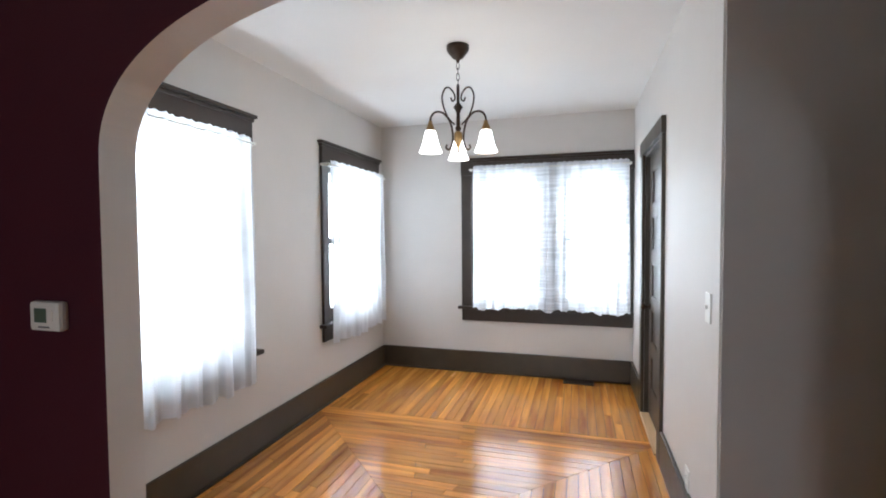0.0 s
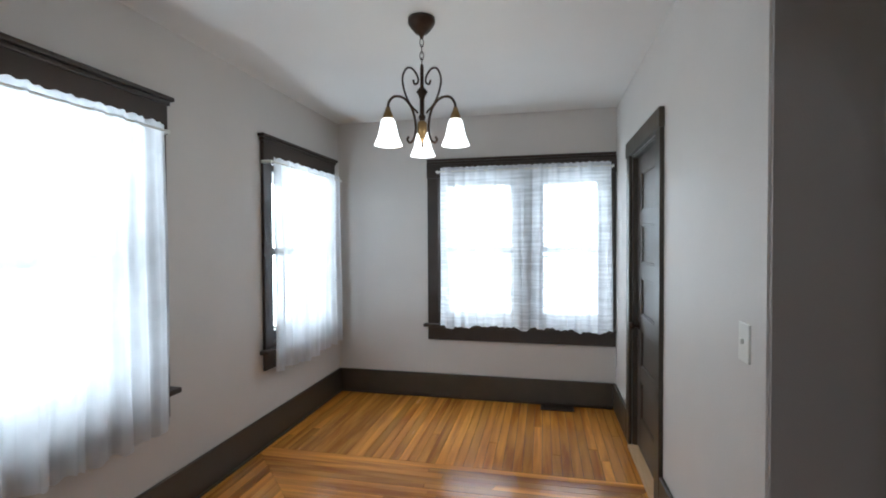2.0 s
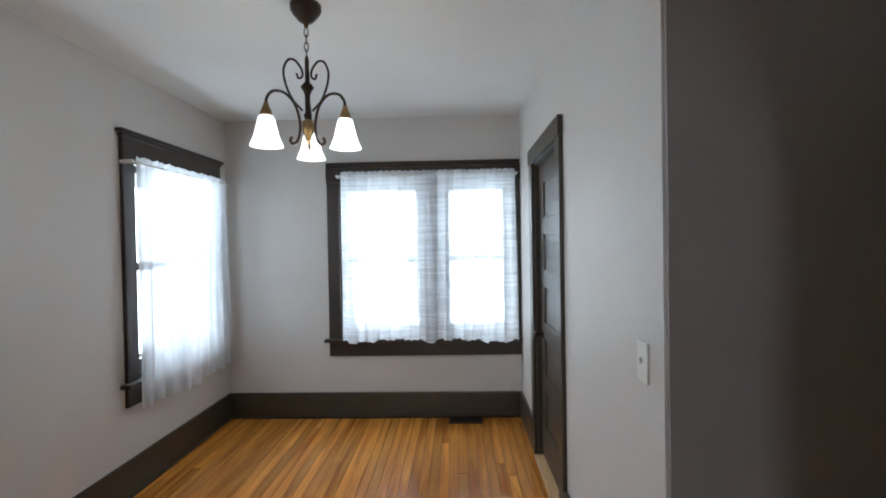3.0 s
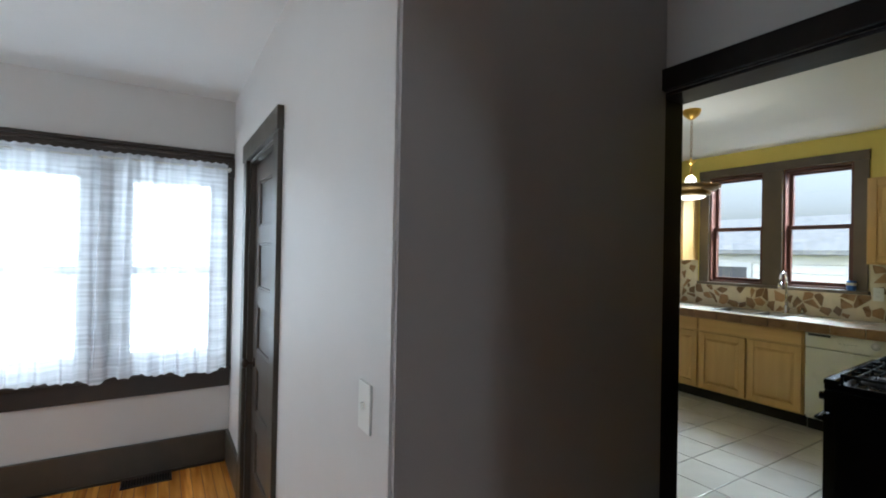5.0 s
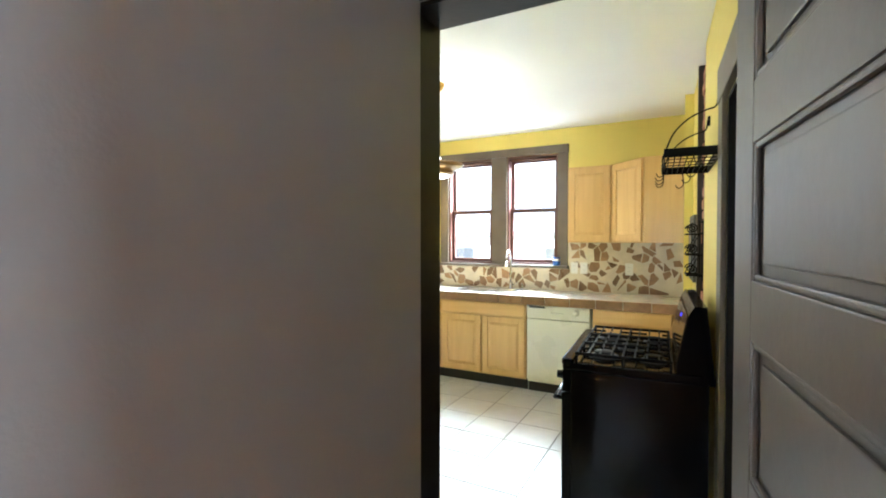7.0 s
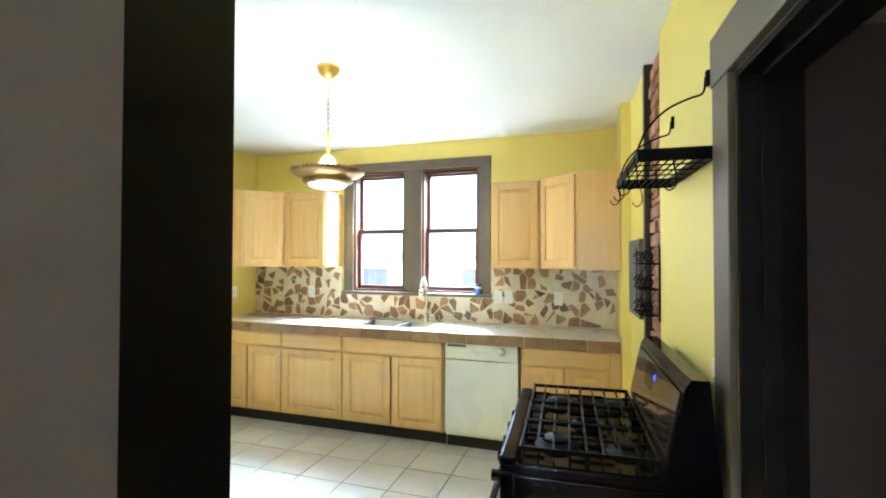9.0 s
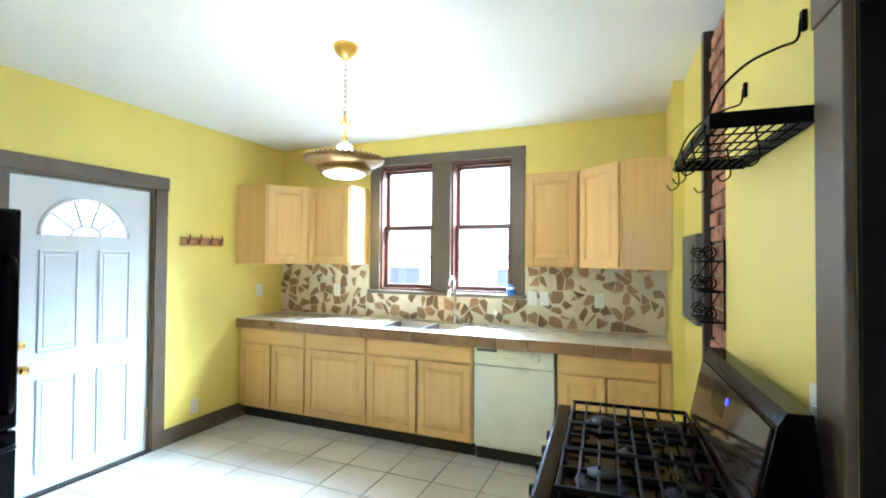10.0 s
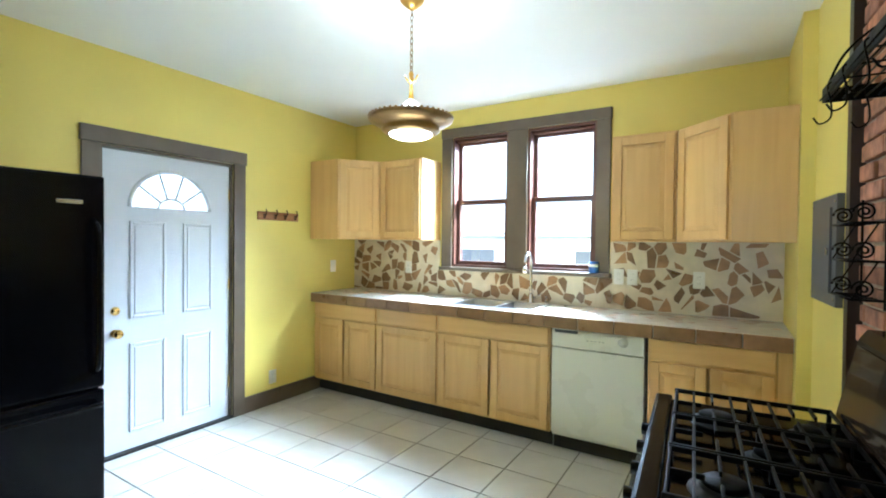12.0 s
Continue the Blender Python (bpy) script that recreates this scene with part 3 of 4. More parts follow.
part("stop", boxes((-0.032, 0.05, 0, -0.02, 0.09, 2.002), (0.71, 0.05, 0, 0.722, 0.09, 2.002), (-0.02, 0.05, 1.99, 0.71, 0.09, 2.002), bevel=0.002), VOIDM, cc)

kc = casing("trim_back_door", "taupe painted door casing of the back door", 4.42, 5.33, 2.01, 0.10, KTRIM, (0, YK, 0), 0)
jamb(kc, 4.42, 5.33, 2.01, 0.16, KTRIM)


def prism(bm, poly, z0, z1, m=None):
    lo, hi = [bm.verts.new((x, y, z0)) for x, y in poly], [bm.verts.new((x, y, z1)) for x, y in poly]
    bm.faces.new(lo[::-1]), bm.faces.new(hi)
    for i in range(len(poly)):
        k = (i + 1) % len(poly)
        bm.faces.new((lo[i], lo[k], hi[k], hi[i]))
    if m:
        for v in lo + hi:
            v.co = m @ v.co
    return bm


d3 = thing("door_3", "closed white steel back door with a fan-shaped light", "door", (-0.03, YK, 0), 0, kind="structure")
u0, u1, fl, fr_, fz, ftop = 4.47, 5.34, 4.63, 5.18, 1.625, 1.885
y0, y1 = 0.02, 0.062
bm = boxes((u0, y0, 0.02, u1, y1, fz), (u0, y0, fz, fl, y1, ftop), (fr_, y0, fz, u1, y1, ftop), (u0, y0, ftop, u1, y1, 1.985))
fc, fa, fb = (fl + fr_) / 2, (fr_ - fl) / 2, ftop - fz
up = Matrix(((1, 0, 0, 0), (0, 0, -1, 0), (0, 1, 0, 0), (0, 0, 0, 1)))
for i in range(16):
    a, b = math.pi * i / 16, math.pi * (i + 1) / 16
    pa, pb = (fc + fa * math.cos(a), fz + fb * math.sin(a)), (fc + fa * math.cos(b), fz + fb * math.sin(b))
    prism(bm, [pa, (pa[0], ftop), (pb[0], ftop), pb], -y1, -y0, up)
part("slab", bm, WHITE, d3)
fan = part("fan_light", tube([(fc + fa * math.cos(math.pi * i / 24), y0, fz + fb * math.sin(math.pi * i / 24)) for i in range(25)] + [(fl, y0, fz)], 0.013, 8), WHITE, d3)
bm = tube([(fc + 0.09 * math.cos(math.pi * i / 12), y0 + 0.01, fz + 0.07 * math.sin(math.pi * i / 12)) for i in range(13)], 0.007, 6)
for k in (36, 72, 108, 144):
    a = radians(k)
    tube([(fc + 0.09 * math.cos(a), y0 + 0.01, fz + 0.07 * math.sin(a)), (fc + fa * math.cos(a), y0 + 0.01, fz + fb * math.sin(a))], 0.007, 6, bm)
part("muntin", bm, WHITE, fan)
bm = bmesh.new()
prism(bm, [(fc + fa * math.cos(math.pi * i / 24), fz + fb * math.sin(math.pi * i / 24)) for i in range(25)], -(y0 + 0.03), -(y0 + 0.026), up)
p = part("pane", bm, GLASS, fan)
p.visible_shadow = False
for a0, a1, b0, b1 in ((4.63, 4.86, 0.885, 1.53), (4.98, 5.20, 0.885, 1.53), (4.63, 4.86, 0.13, 0.72), (4.98, 5.20, 0.13, 0.72)):
    t = 0.018
    p = part("panel", boxes((a0 + 0.03, y0 - 0.005, b0 + 0.03, a1 - 0.03, y0 + 0.004, b1 - 0.03), bevel=0.004), WHITE, d3)
    part("moulding", boxes((a0, y0 - 0.009, b0, a0 + t, y0 + 0.003, b1), (a1 - t, y0 - 0.009, b0, a1, y0 + 0.003, b1), (a0 + t, y0 - 0.009, b0, a1 - t, y0 + 0.003, b0 + t), (a0 + t, y0 - 0.009, b1 - t, a1 - t, y0 + 0.003, b1), bevel=0.004), WHITE, p)
knob(d3, 4.545, y0, 0.80, -1, BRASS, 0.03)
part("deadbolt", lathe([(0.028, 0), (0.028, 0.008), (0.02, 0.014), (0.004, 0.02)], segs=16, m=pose(4.545, y0, 0.945, 90)), BRASS, d3, "brass deadbolt")
for z in (0.25, 1.02, 1.72):
    part("hinge", boxes((5.335, 0.008, z, 5.35, 0.022, z + 0.09), bevel=0.003), BRASS, d3, "brass hinge")
structure("threshold", boxes((4.42, YK - 0.02, 0.0, 5.33, YK + 0.16, 0.02), bevel=0.004), RUBBER, "dark door sill under the back door", "threshold")

# ---- dining room things ----


def chandelier():
    c = thing("chandelier", "bronze three-arm chandelier with lit frosted glass shades", "chandelier", (0.667, 4.392, -0.012), 14)
    part("ceiling_rose", lathe([(0.066, ZD + 0.011), (0.066, ZD - 0.012), (0.055, ZD - 0.03), (0.03, ZD - 0.06), (0.012, ZD - 0.068), (0.008, ZD - 0.085)]), BRONZE, c)
    z, i = ZD - 0.085, 0
    while z > 2.275:
        s = 0.019
        pts = [Vector((0.009 * math.cos(a), 0, z - s + s * 1.15 * math.sin(a))) for a in [k * math.pi / 6 for k in range(12)]]
        if i % 2:
            pts = [Vector((0, q.x, q.z)) for q in pts]
        part("chain_link", tube(pts, 0.0022, 5, closed=True), BRONZE, c)
        z, i = z - 0.032, i + 1
    part("stem", lathe([(0.006, 2.275), (0.009, 2.26), (0.009, 2.165), (0.022, 2.15), (0.028, 2.14), (0.018, 2.125), (0.011, 2.105), (0.011, 2.03), (0.018, 2.02), (0.012, 2.00)]), BRONZE, c)
    part("hub", lathe([(0.012, 2.00), (0.024, 1.99), (0.024, 1.945), (0.016, 1.93), (0.012, 1.915), (0.004, 1.895)]), ANTIQUE, c, "brass-coloured hub")
    for k in range(3):
        m = pose(0, 0, 0, 0, 0, 120 * k + 90)
        arm = smooth_curve([(0.075, 0, 1.915), (0.082, 0, 1.898), (0.066, 0, 1.887), (0.046, 0, 1.91), (0.036, 0, 1.97), (0.055, 0, 2.05), (0.10, 0, 2.095), (0.15, 0, 2.095), (0.178, 0, 2.065), (0.183, 0, 2.035)])
        a = part("arm", tube([m @ p for p in arm], 0.0062, 8), BRONZE, c)
        lathe_at = m @ Vector((0.183, 0, 0))
        part("socket_cup", lathe([(0.010, 2.04), (0.013, 2.025), (0.022, 2.005), (0.026, 1.985)], (lathe_at.x, lathe_at.y, 0), 18), ANTIQUE, a)
        sh = part("shade", lathe([(0.027, 1.985), (0.033, 1.975), (0.040, 1.945), (0.049, 1.905), (0.064, 1.868), (0.067, 1.862), (0.062, 1.866), (0.046, 1.905), (0.036, 1.945), (0.024, 1.975)], (lathe_at.x, lathe_at.y, 0), 24), SHADE, a, "lit white frosted glass shade")
        heart = smooth_curve([(0.024, 0, 2.035), (0.034, 0, 2.045), (0.068, 0, 2.075), (0.096, 0, 2.13), (0.106, 0, 2.19), (0.086, 0, 2.238), (0.055, 0, 2.245), (0.026, 0, 2.215), (0.022, 0, 2.185), (0.040, 0, 2.172), (0.048, 0, 2.192)])
        m2 = pose(0, 0, 0, 0, 0, 120 * k + 90)
        part("scroll", tube([m2 @ p for p in heart], 0.0048, 8), BRONZE, c)


chandelier()
lamp_point("chandelier_light", (0.676, 4.397, 1.78), 1.6, 0.12, (1.0, 0.86, 0.68))


def plate(name, label, category, m, toggle):
    """Wall plate: its face looks along local -y."""
    p = thing(name, label, category)
    p.matrix_basis = m
    part("cover", boxes((-0.036, -0.007, -0.058, 0.036, 0, 0.058), bevel=0.003), PLASTIC, p)
    if toggle:
        part("toggle", boxes((-0.005, -0.016, -0.004, 0.005, -0.005, 0.012), bevel=0.002), PLASTIC, p)
    else:
        for z in (-0.022, 0.022):
            s = part("socket", boxes((-0.016, -0.009, z - 0.014, 0.016, -0.004, z + 0.014), bevel=0.003), PLASTIC, p)
            part("slot", boxes((-0.008, -0.0096, z - 0.004, -0.006, -0.0088, z + 0.006), (0.006, -0.0096, z - 0.004, 0.008, -0.0088, z + 0.006)), GREYMETAL, s)
    return p


plate("light_switch", "white toggle light switch on the pale wall", "light switch", pose(XR, 3.716, 1.095, 0, 0, -90), True)
plate("power_outlet", "white power outlet low on the pale wall", "power outlet", pose(XR, 4.03, 0.25, 0, 0, -90), False)

t = thing("thermostat", "white wall thermostat with a small grey display", "thermostat")
t.matrix_basis = pose(-0.022, YA, 1.176)
part("housing", boxes((-0.055, -0.028, -0.04, 0.055, 0, 0.04), bevel=0.010), PLASTIC, t)
part("display", boxes((-0.034, -0.0295, -0.016, 0.010, -0.027, 0.022), bevel=0.001), LCD, t)
part("button", boxes((0.020, -0.0305, -0.012, 0.034, -0.027, 0.020), bevel=0.002), PLASTIC, t)
part("nameplate", boxes((-0.02, -0.0292, -0.030, 0.02, -0.0275, -0.026)), GREYMETAL, t)

v = thing("floor_vent", "dark metal floor register set by the baseboard", "floor vent", (1.225, 6.04, 0))
part("frame", boxes((0, 0, 0, 0.27, 0.012, 0.007), (0, 0.118, 0, 0.27, 0.13, 0.007), (0, 0.012, 0, 0.012, 0.118, 0.007), (0.258, 0.012, 0, 0.27, 0.118, 0.007), bevel=0.002), BRONZE, v)
part("backing", boxes((0.012, 0.012, 0.0, 0.258, 0.118, 0.0015)), RUBBER, v)
for i in range(16):
    part("slat", boxes((0.018 + i * 0.015, 0.013, 0.001, 0.024 + i * 0.015, 0.117, 0.006)), BRONZE, v)

# ---- kitchen cabinets ----


def raised_door(parent, y0, y1, z0, z1, x, name="door"):
    """Raised-panel door on the face x (looks along -x)."""
    f = 0.055
    d = part(name, boxes((x - 0.019, y0, z0, x, y0 + f, z1), (x - 0.019, y1 - f, z0, x, y1, z1), (x - 0.019, y0 + f, z0, x, y1 - f, z0 + f), (x - 0.019, y0 + f, z1 - f, x, y1 - f, z1), bevel=0.004), MAPLE_V, parent)
    bm = bmesh.new()
    a, b = f - 0.002, f + 0.03
    lo = [bm.verts.new((x - 0.008, p, q)) for p, q in ((y0 + a, z0 + a), (y1 - a, z0 + a), (y1 - a, z1 - a), (y0 + a, z1 - a))]
    hi = [bm.verts.new((x - 0.018, p, q)) for p, q in ((y0 + b, z0 + b), (y1 - b, z0 + b), (y1 - b, z1 - b), (y0 + b, z1 - b))]
    bk = [bm.verts.new((x - 0.002, k.co.y, k.co.z)) for k in lo]
    bm.faces.new(hi), bm.faces.new(bk[::-1])
    for i in range(4):
        k = (i + 1) % 4
        bm.faces.new((lo[i], lo[k], hi[k], hi[i])), bm.faces.new((bk[i], bk[k], lo[k], lo[i]))
    part("panel", bm, MAPLE_V, d)
    return d


FX = 6.19


def base_cabinet(y0, y1, doors, label):
    c = thing("base_cabinet", label, "cabinet", (0, 0, 0), 0, "base cabinets under the counter")
    part("body", boxes((FX + 0.02, y0 + 0.001, 0.11, XK - 0.01, y1 - 0.001, 0.842)), MAPLE_V, c)
    part("face_frame", boxes((FX, y0 + 0.001, 0.11, FX + 0.02, y0 + 0.03, 0.842), (FX, y1 - 0.03, 0.11, FX + 0.02, y1 - 0.001, 0.842), (FX, y0 + 0.03, 0.11, FX + 0.02, y1 - 0.03, 0.14), (FX, y0 + 0.03, 0.69, FX + 0.02, y1 - 0.03, 0.73), (FX, y0 + 0.03, 0.82, FX + 0.02, y1 - 0.03, 0.842)), MAPLE_H, c)
    part("drawer_front", boxes((FX - 0.019, y0 + 0.012, 0.716, FX, y1 - 0.012, 0.832), bevel=0.005), MAPLE_H, c)
    part("kick_board", boxes((FX + 0.06, y0 + 0.001, 0.0, FX + 0.075, y1 - 0.001, 0.11)), RUBBER, c, "black kick board")
    w = (y1 - y0 - 0.024 - 0.02 * (doors - 1)) / doors
    for i in range(doors):
        a = y0 + 0.012 + i * (w + 0.02)
        raised_door(c, a, a + w, 0.125, 0.695, FX)


base_cabinet(6.003, 6.765, 2, "maple base cabinet with two doors against the yellow wall")
base_cabinet(5.378, 6.003, 1, "maple base cabinet with a single door")
base_cabinet(4.462, 5.378, 2, "maple sink base cabinet with two doors")
base_cabinet(3.195, 3.845, 2, "maple base cabinet with two doors behind the stove")
f = thing("filler_panel", "maple filler strip between cabinet and wall", "cabinet panel")
part("strip", boxes((FX - 0.004, 3.128, 0.0, FX + 0.016, 3.194, 0.842), bevel=0.003), MAPLE_V, f)

dw = thing("dishwasher", "cream white built-in dishwasher with a round dial", "dishwasher")
part("body", boxes((FX + 0.01, 3.862, 0.10, XK - 0.02, 4.448, 0.838)), CREAM, dw)
part("door", boxes((FX - 0.02, 3.862, 0.125, FX + 0.01, 4.448, 0.708), bevel=0.006), CREAM, dw)
cp = part("control_panel", boxes((FX - 0.026, 3.862, 0.714, FX + 0.01, 4.448, 0.838), bevel=0.008), CREAM, dw)
part("dial", lathe([(0.030, 0), (0.030, 0.004), (0.022, 0.006), (0.020, 0.022), (0.004, 0.024)], segs=20, m=pose(FX - 0.026, 3.985, 0.79, 0, -90)), PLASTIC, cp)
part("label_strip", boxes((FX - 0.0275, 4.27, 0.812, FX - 0.0255, 4.425, 0.832)), GREYMETAL, cp, "dark printed label strip")
part("handle_recess", boxes((FX - 0.030, 4.06, 0.822, FX - 0.0255, 4.24, 0.832), bevel=0.0015), CREAM, cp)
for i in range(5):
    part("button_mark", boxes((FX - 0.0268, 4.10 + i * 0.025, 0.775, FX - 0.0258, 4.112 + i * 0.025, 0.778)), GREYMETAL, cp)
part("kick_board", boxes((FX + 0.05, 3.862, 0.0, FX + 0.065, 4.448, 0.12)), RUBBER, dw, "black kick board")

wt = thing("worktop", "cream tiled worktop with a brown tiled front edge", "worktop")
part("slab", boxes((6.145, 3.128, 0.845, 6.24, 6.767, 0.925), (6.24, 3.128, 0.845, XK - 0.001, 4.62, 0.925), (6.24, 5.30, 0.845, XK - 0.001, 6.767, 0.925), (6.62, 4.62, 0.845, XK - 0.001, 5.30, 0.925)), COUNTER, wt)
n = 16
for i in range(n):
    a, b = 3.130 + i * 3.634 / n, 3.130 + (i + 1) * 3.634 / n
    part("edge_tile", boxes((6.13, a + 0.002, 0.842, 6.148, b - 0.002, 0.924), bevel=0.004), EDGETILE, wt)

sk = thing("kitchen_sink", "stainless steel double bowl sink set in the worktop", "sink")
part("rim", boxes((6.23, 4.61, 0.926, 6.26, 5.31, 0.932), (6.60, 4.61, 0.926, 6.64, 5.31, 0.932), (6.26, 4.61, 0.926, 6.60, 4.64, 0.932), (6.26, 5.28, 0.926, 6.60, 5.31, 0.932), (6.26, 4.91, 0.922, 6.60, 4.94, 0.930), bevel=0.002), SINKM, sk)
for a, b in ((4.64, 4.91), (4.94, 5.28)):
    part("bowl", boxes((6.26, a, 0.75, 6.60, b, 0.753), (6.257, a, 0.75, 6.26, b, 0.926), (6.60, a, 0.75, 6.603, b, 0.926), (6.26, a - 0.003, 0.75, 6.60, a, 0.926), (6.26, b, 0.75, 6.60, b + 0.003, 0.926)), SINKM, sk)

fa_ = thing("kitchen_faucet", "brushed steel high-arc pull-down kitchen faucet", "faucet", (6.66, 4.79, 0.926), 0)
part("base", lathe([(0.03, 0), (0.03, 0.008), (0.022, 0.015), (0.020, 0.07), (0.016, 0.075)]), STEEL, fa_)
part("spout", tube(smooth_curve([(0, 0, 0.07), (0, 0, 0.28), (-0.015, 0.0, 0.36), (-0.06, 0.0, 0.405), (-0.11, 0, 0.385), (-0.135, 0, 0.33)]), 0.012, 10), STEEL, fa_)
part("spray_head", lathe([(0.013, 0.06), (0.018, 0.04), (0.019, 0), (0.004, 0)], m=pose(-0.142, 0, 0.245, 0, 10)), STEEL, fa_)
part("lever", tube([(0, -0.015, 0.045), (0, -0.05, 0.055), (0.0, -0.085, 0.075)], [0.009, 0.006, 0.005]), STEEL, fa_)
sd = thing("soap_dispenser", "small steel soap dispenser beside the faucet", "soap dispenser", (6.67, 4.66, 0.926))
part("body", lathe([(0.016, 0), (0.014, 0.03), (0.007, 0.04), (0.007, 0.06)]), STEEL, sd)
part("nozzle", tube([(0, 0, 0.06), (-0.02, 0, 0.066), (-0.04, 0, 0.058)], 0.005), STEEL, sd)
cu = thing("cup", "small blue and white container on the window sill", "container", (6.705, 4.305, 1.19))
part("body", lathe([(0.030, 0), (0.034, 0.004), (0.036, 0.075), (0.033, 0.085), (0.004, 0.085)]), BLUECUP, cu)
part("band", lathe([(0.0358, 0.045), (0.0372, 0.046), (0.0376, 0.068), (0.0362, 0.069)]), PLASTIC, cu, "white label band")


def upper_cabinet(label, body):
    c = thing("wall_cabinet", label, "cabinet", (0, 0, 0), 0, "maple wall cabinets")
    bm = bmesh.new()
    prism(bm, body, 1.430, 2.150)
    part("body", bm, MAPLE_V, c)
    return c


c = upper_cabinet("maple wall cabinet beside the window", [(6.43, 3.722), (XK, 3.722), (XK, 4.125), (6.43, 4.125)])
raised_door(c, 3.736, 4.113, 1.444, 2.136, 6.43)
c = upper_cabinet("maple wall cabinet beside the window", [(6.43, 5.715), (XK, 5.715), (XK, 6.178), (6.43, 6.178)])
raised_door(c, 5.727, 6.164, 1.444, 2.136, 6.43)


def turned_door(parent, p, q):
    """Raised door across a corner from p to q."""
    mid, d = (Vector(p) + Vector(q)) / 2, Vector(q) - Vector(p)
    holder = raised_door(parent, -d.length / 2 + 0.02, d.length / 2 - 0.02, 1.444, 2.136, 0.0)
    holder.matrix_basis = pose(mid.x, mid.y, 0, 0, 0, math.degrees(math.atan2(d.y, d.x)) - 90)


c = upper_cabinet("maple diagonal corner wall cabinet next to the stove wall", [(6.125, 3.128), (XK, 3.128), (XK, 3.718), (6.43, 3.718), (6.125, 3.42)])
turned_door(c, (6.125, 3.42), (6.43, 3.718))
c = upper_cabinet("maple diagonal corner wall cabinet next to the hook rail", [(6.125, 6.767), (6.125, 6.42), (6.43, 6.182), (XK, 6.182), (XK, 6.767)])
turned_door(c, (6.43, 6.182), (6.125, 6.42))

# ---- backsplash of broken tile ----


def clip(poly, nx, ny, d):
    out = []
    for i, p in enumerate(poly):
        q = poly[(i + 1) % len(poly)]
        a, b = nx * p[0] + ny * p[1] - d, nx * q[0] + ny * q[1] - d
        if a <= 0:
            out.append(p)
        if a * b < 0:
            k = a / (a - b)
            out.append((p[0] + k * (q[0] - p[0]), p[1] + k * (q[1] - p[1])))
    return out


def shards(u0, u1, v0, v1, step, seed, keep, inset):
    """Broken-tile polygons over a rectangle: cells round jittered sites, some kept."""
    rnd = random.Random(seed)
    nu, nv = max(1, round((u1 - u0) / step)), max(1, round((v1 - v0) / step))
    sites = {}
    for i in range(-1, nu + 1):
        for j in range(-1, nv + 1):
            sites[i, j] = (u0 + (i + 0.5 + rnd.uniform(-0.46, 0.46)) * (u1 - u0) / nu, v0 + (j + 0.5 + rnd.uniform(-0.46, 0.46)) * (v1 - v0) / nv)
    for (i, j), s in sites.items():
        if not (0 <= i < nu and 0 <= j < nv) or rnd.random() > keep:
            continue
        poly = [(u0 + 0.003, v0 + 0.003), (u1 - 0.003, v0 + 0.003), (u1 - 0.003, v1 - 0.003), (u0 + 0.003, v1 - 0.003)]
        for a in range(-2, 3):
            for b in range(-2, 3):
                o = sites.get((i + a, j + b))
                if (a or b) and o and poly:
                    nx, ny = o[0] - s[0], o[1] - s[1]
                    ln = math.hypot(nx, ny)
                    nx, ny = nx / ln, ny / ln
                    poly = clip(poly, nx, ny, nx * (o[0] + s[0]) / 2 + ny * (o[1] + s[1]) / 2 - inset * rnd.uniform(0.5, 1.9))
        for _ in range(2 if rnd.random() < 0.6 else 1):
            w = rnd.uniform(0, 6.283)
            cut = clip(poly, math.cos(w), math.sin(w), math.cos(w) * s[0] + math.sin(w) * s[1] + step * rnd.uniform(0.06, 0.30))
            poly = cut if len(cut) >= 3 else poly
        if len(poly) >= 3:
            yield poly


bs = thing("backsplash", "broken brown and cream tile mosaic backsplash behind the worktop", "backsplash", kind="structure")
part("bed", boxes((XK - 0.012, 3.128, 0.926, XK - 0.001, 4.19, 1.43), (XK - 0.012, 4.19, 0.926, XK - 0.001, 5.71, 1.157), (XK - 0.012, 5.71, 0.926, XK - 0.001, 6.767, 1.43)), CREAMTILE, bs, "cream tile bed")
to_wall = Matrix(((0, 0, -1, XK), (1, 0, 0, 0), (0, 1, 0, 0), (0, 0, 0, 1)))
for a, b, z1, sd_ in ((3.13, 4.17, 1.428, 5), (4.17, 5.73, 1.156, 6), (5.73, 6.765, 1.428, 7)):
    for poly in shards(a, b, 0.93, z1, 0.092, sd_, 0.90, 0.0030):
        bm = bmesh.new()
        prism(bm, poly, 0.011, 0.0155, to_wall)
        part("shard", bm, SHARD, bs)
for poly in shards(6.26, 6.72, 3.16, 4.55, 0.10, 9, 0.5, 0.010):
    bm = bmesh.new()
    prism(bm, poly, 0.922, 0.9268)
    part("shard", bm, SHARD, wt)
for poly in shards(6.26, 6.72, 5.36, 6.74, 0.10, 10, 0.5, 0.010):
    bm = bmesh.new()
    prism(bm, poly, 0.922, 0.9268)
    part("shard", bm, SHARD, wt)

# ---- kitchen fittings ----
for y, n, lab in ((4.125, "power_outlet", "white power outlet on the mosaic backsplash"), (4.03, "power_outlet", "white power outlet on the mosaic backsplash"), (3.60, "power_outlet", "white power outlet on the mosaic backsplash"), (6.06, "power_outlet", "white power outlet on the mosaic backsplash")):
    plate(n, lab, "power outlet", pose(XK - 0.0158, y, 1.168, 0, 0, -90), False)
plate("power_outlet", "white power outlet low on the yellow wall", "power outlet", pose(5.71, YK, 0.235), False)
plate("light_switch", "yellowed light switch on the yellow wall above the worktop", "light switch", pose(6.42, YK, 1.165), True)
plate("light_switch", "white light switch on the yellow wall by the stove", "light switch", SOUTH @ pose(0.225, 0, 1.15, 0, 0, 180), True)

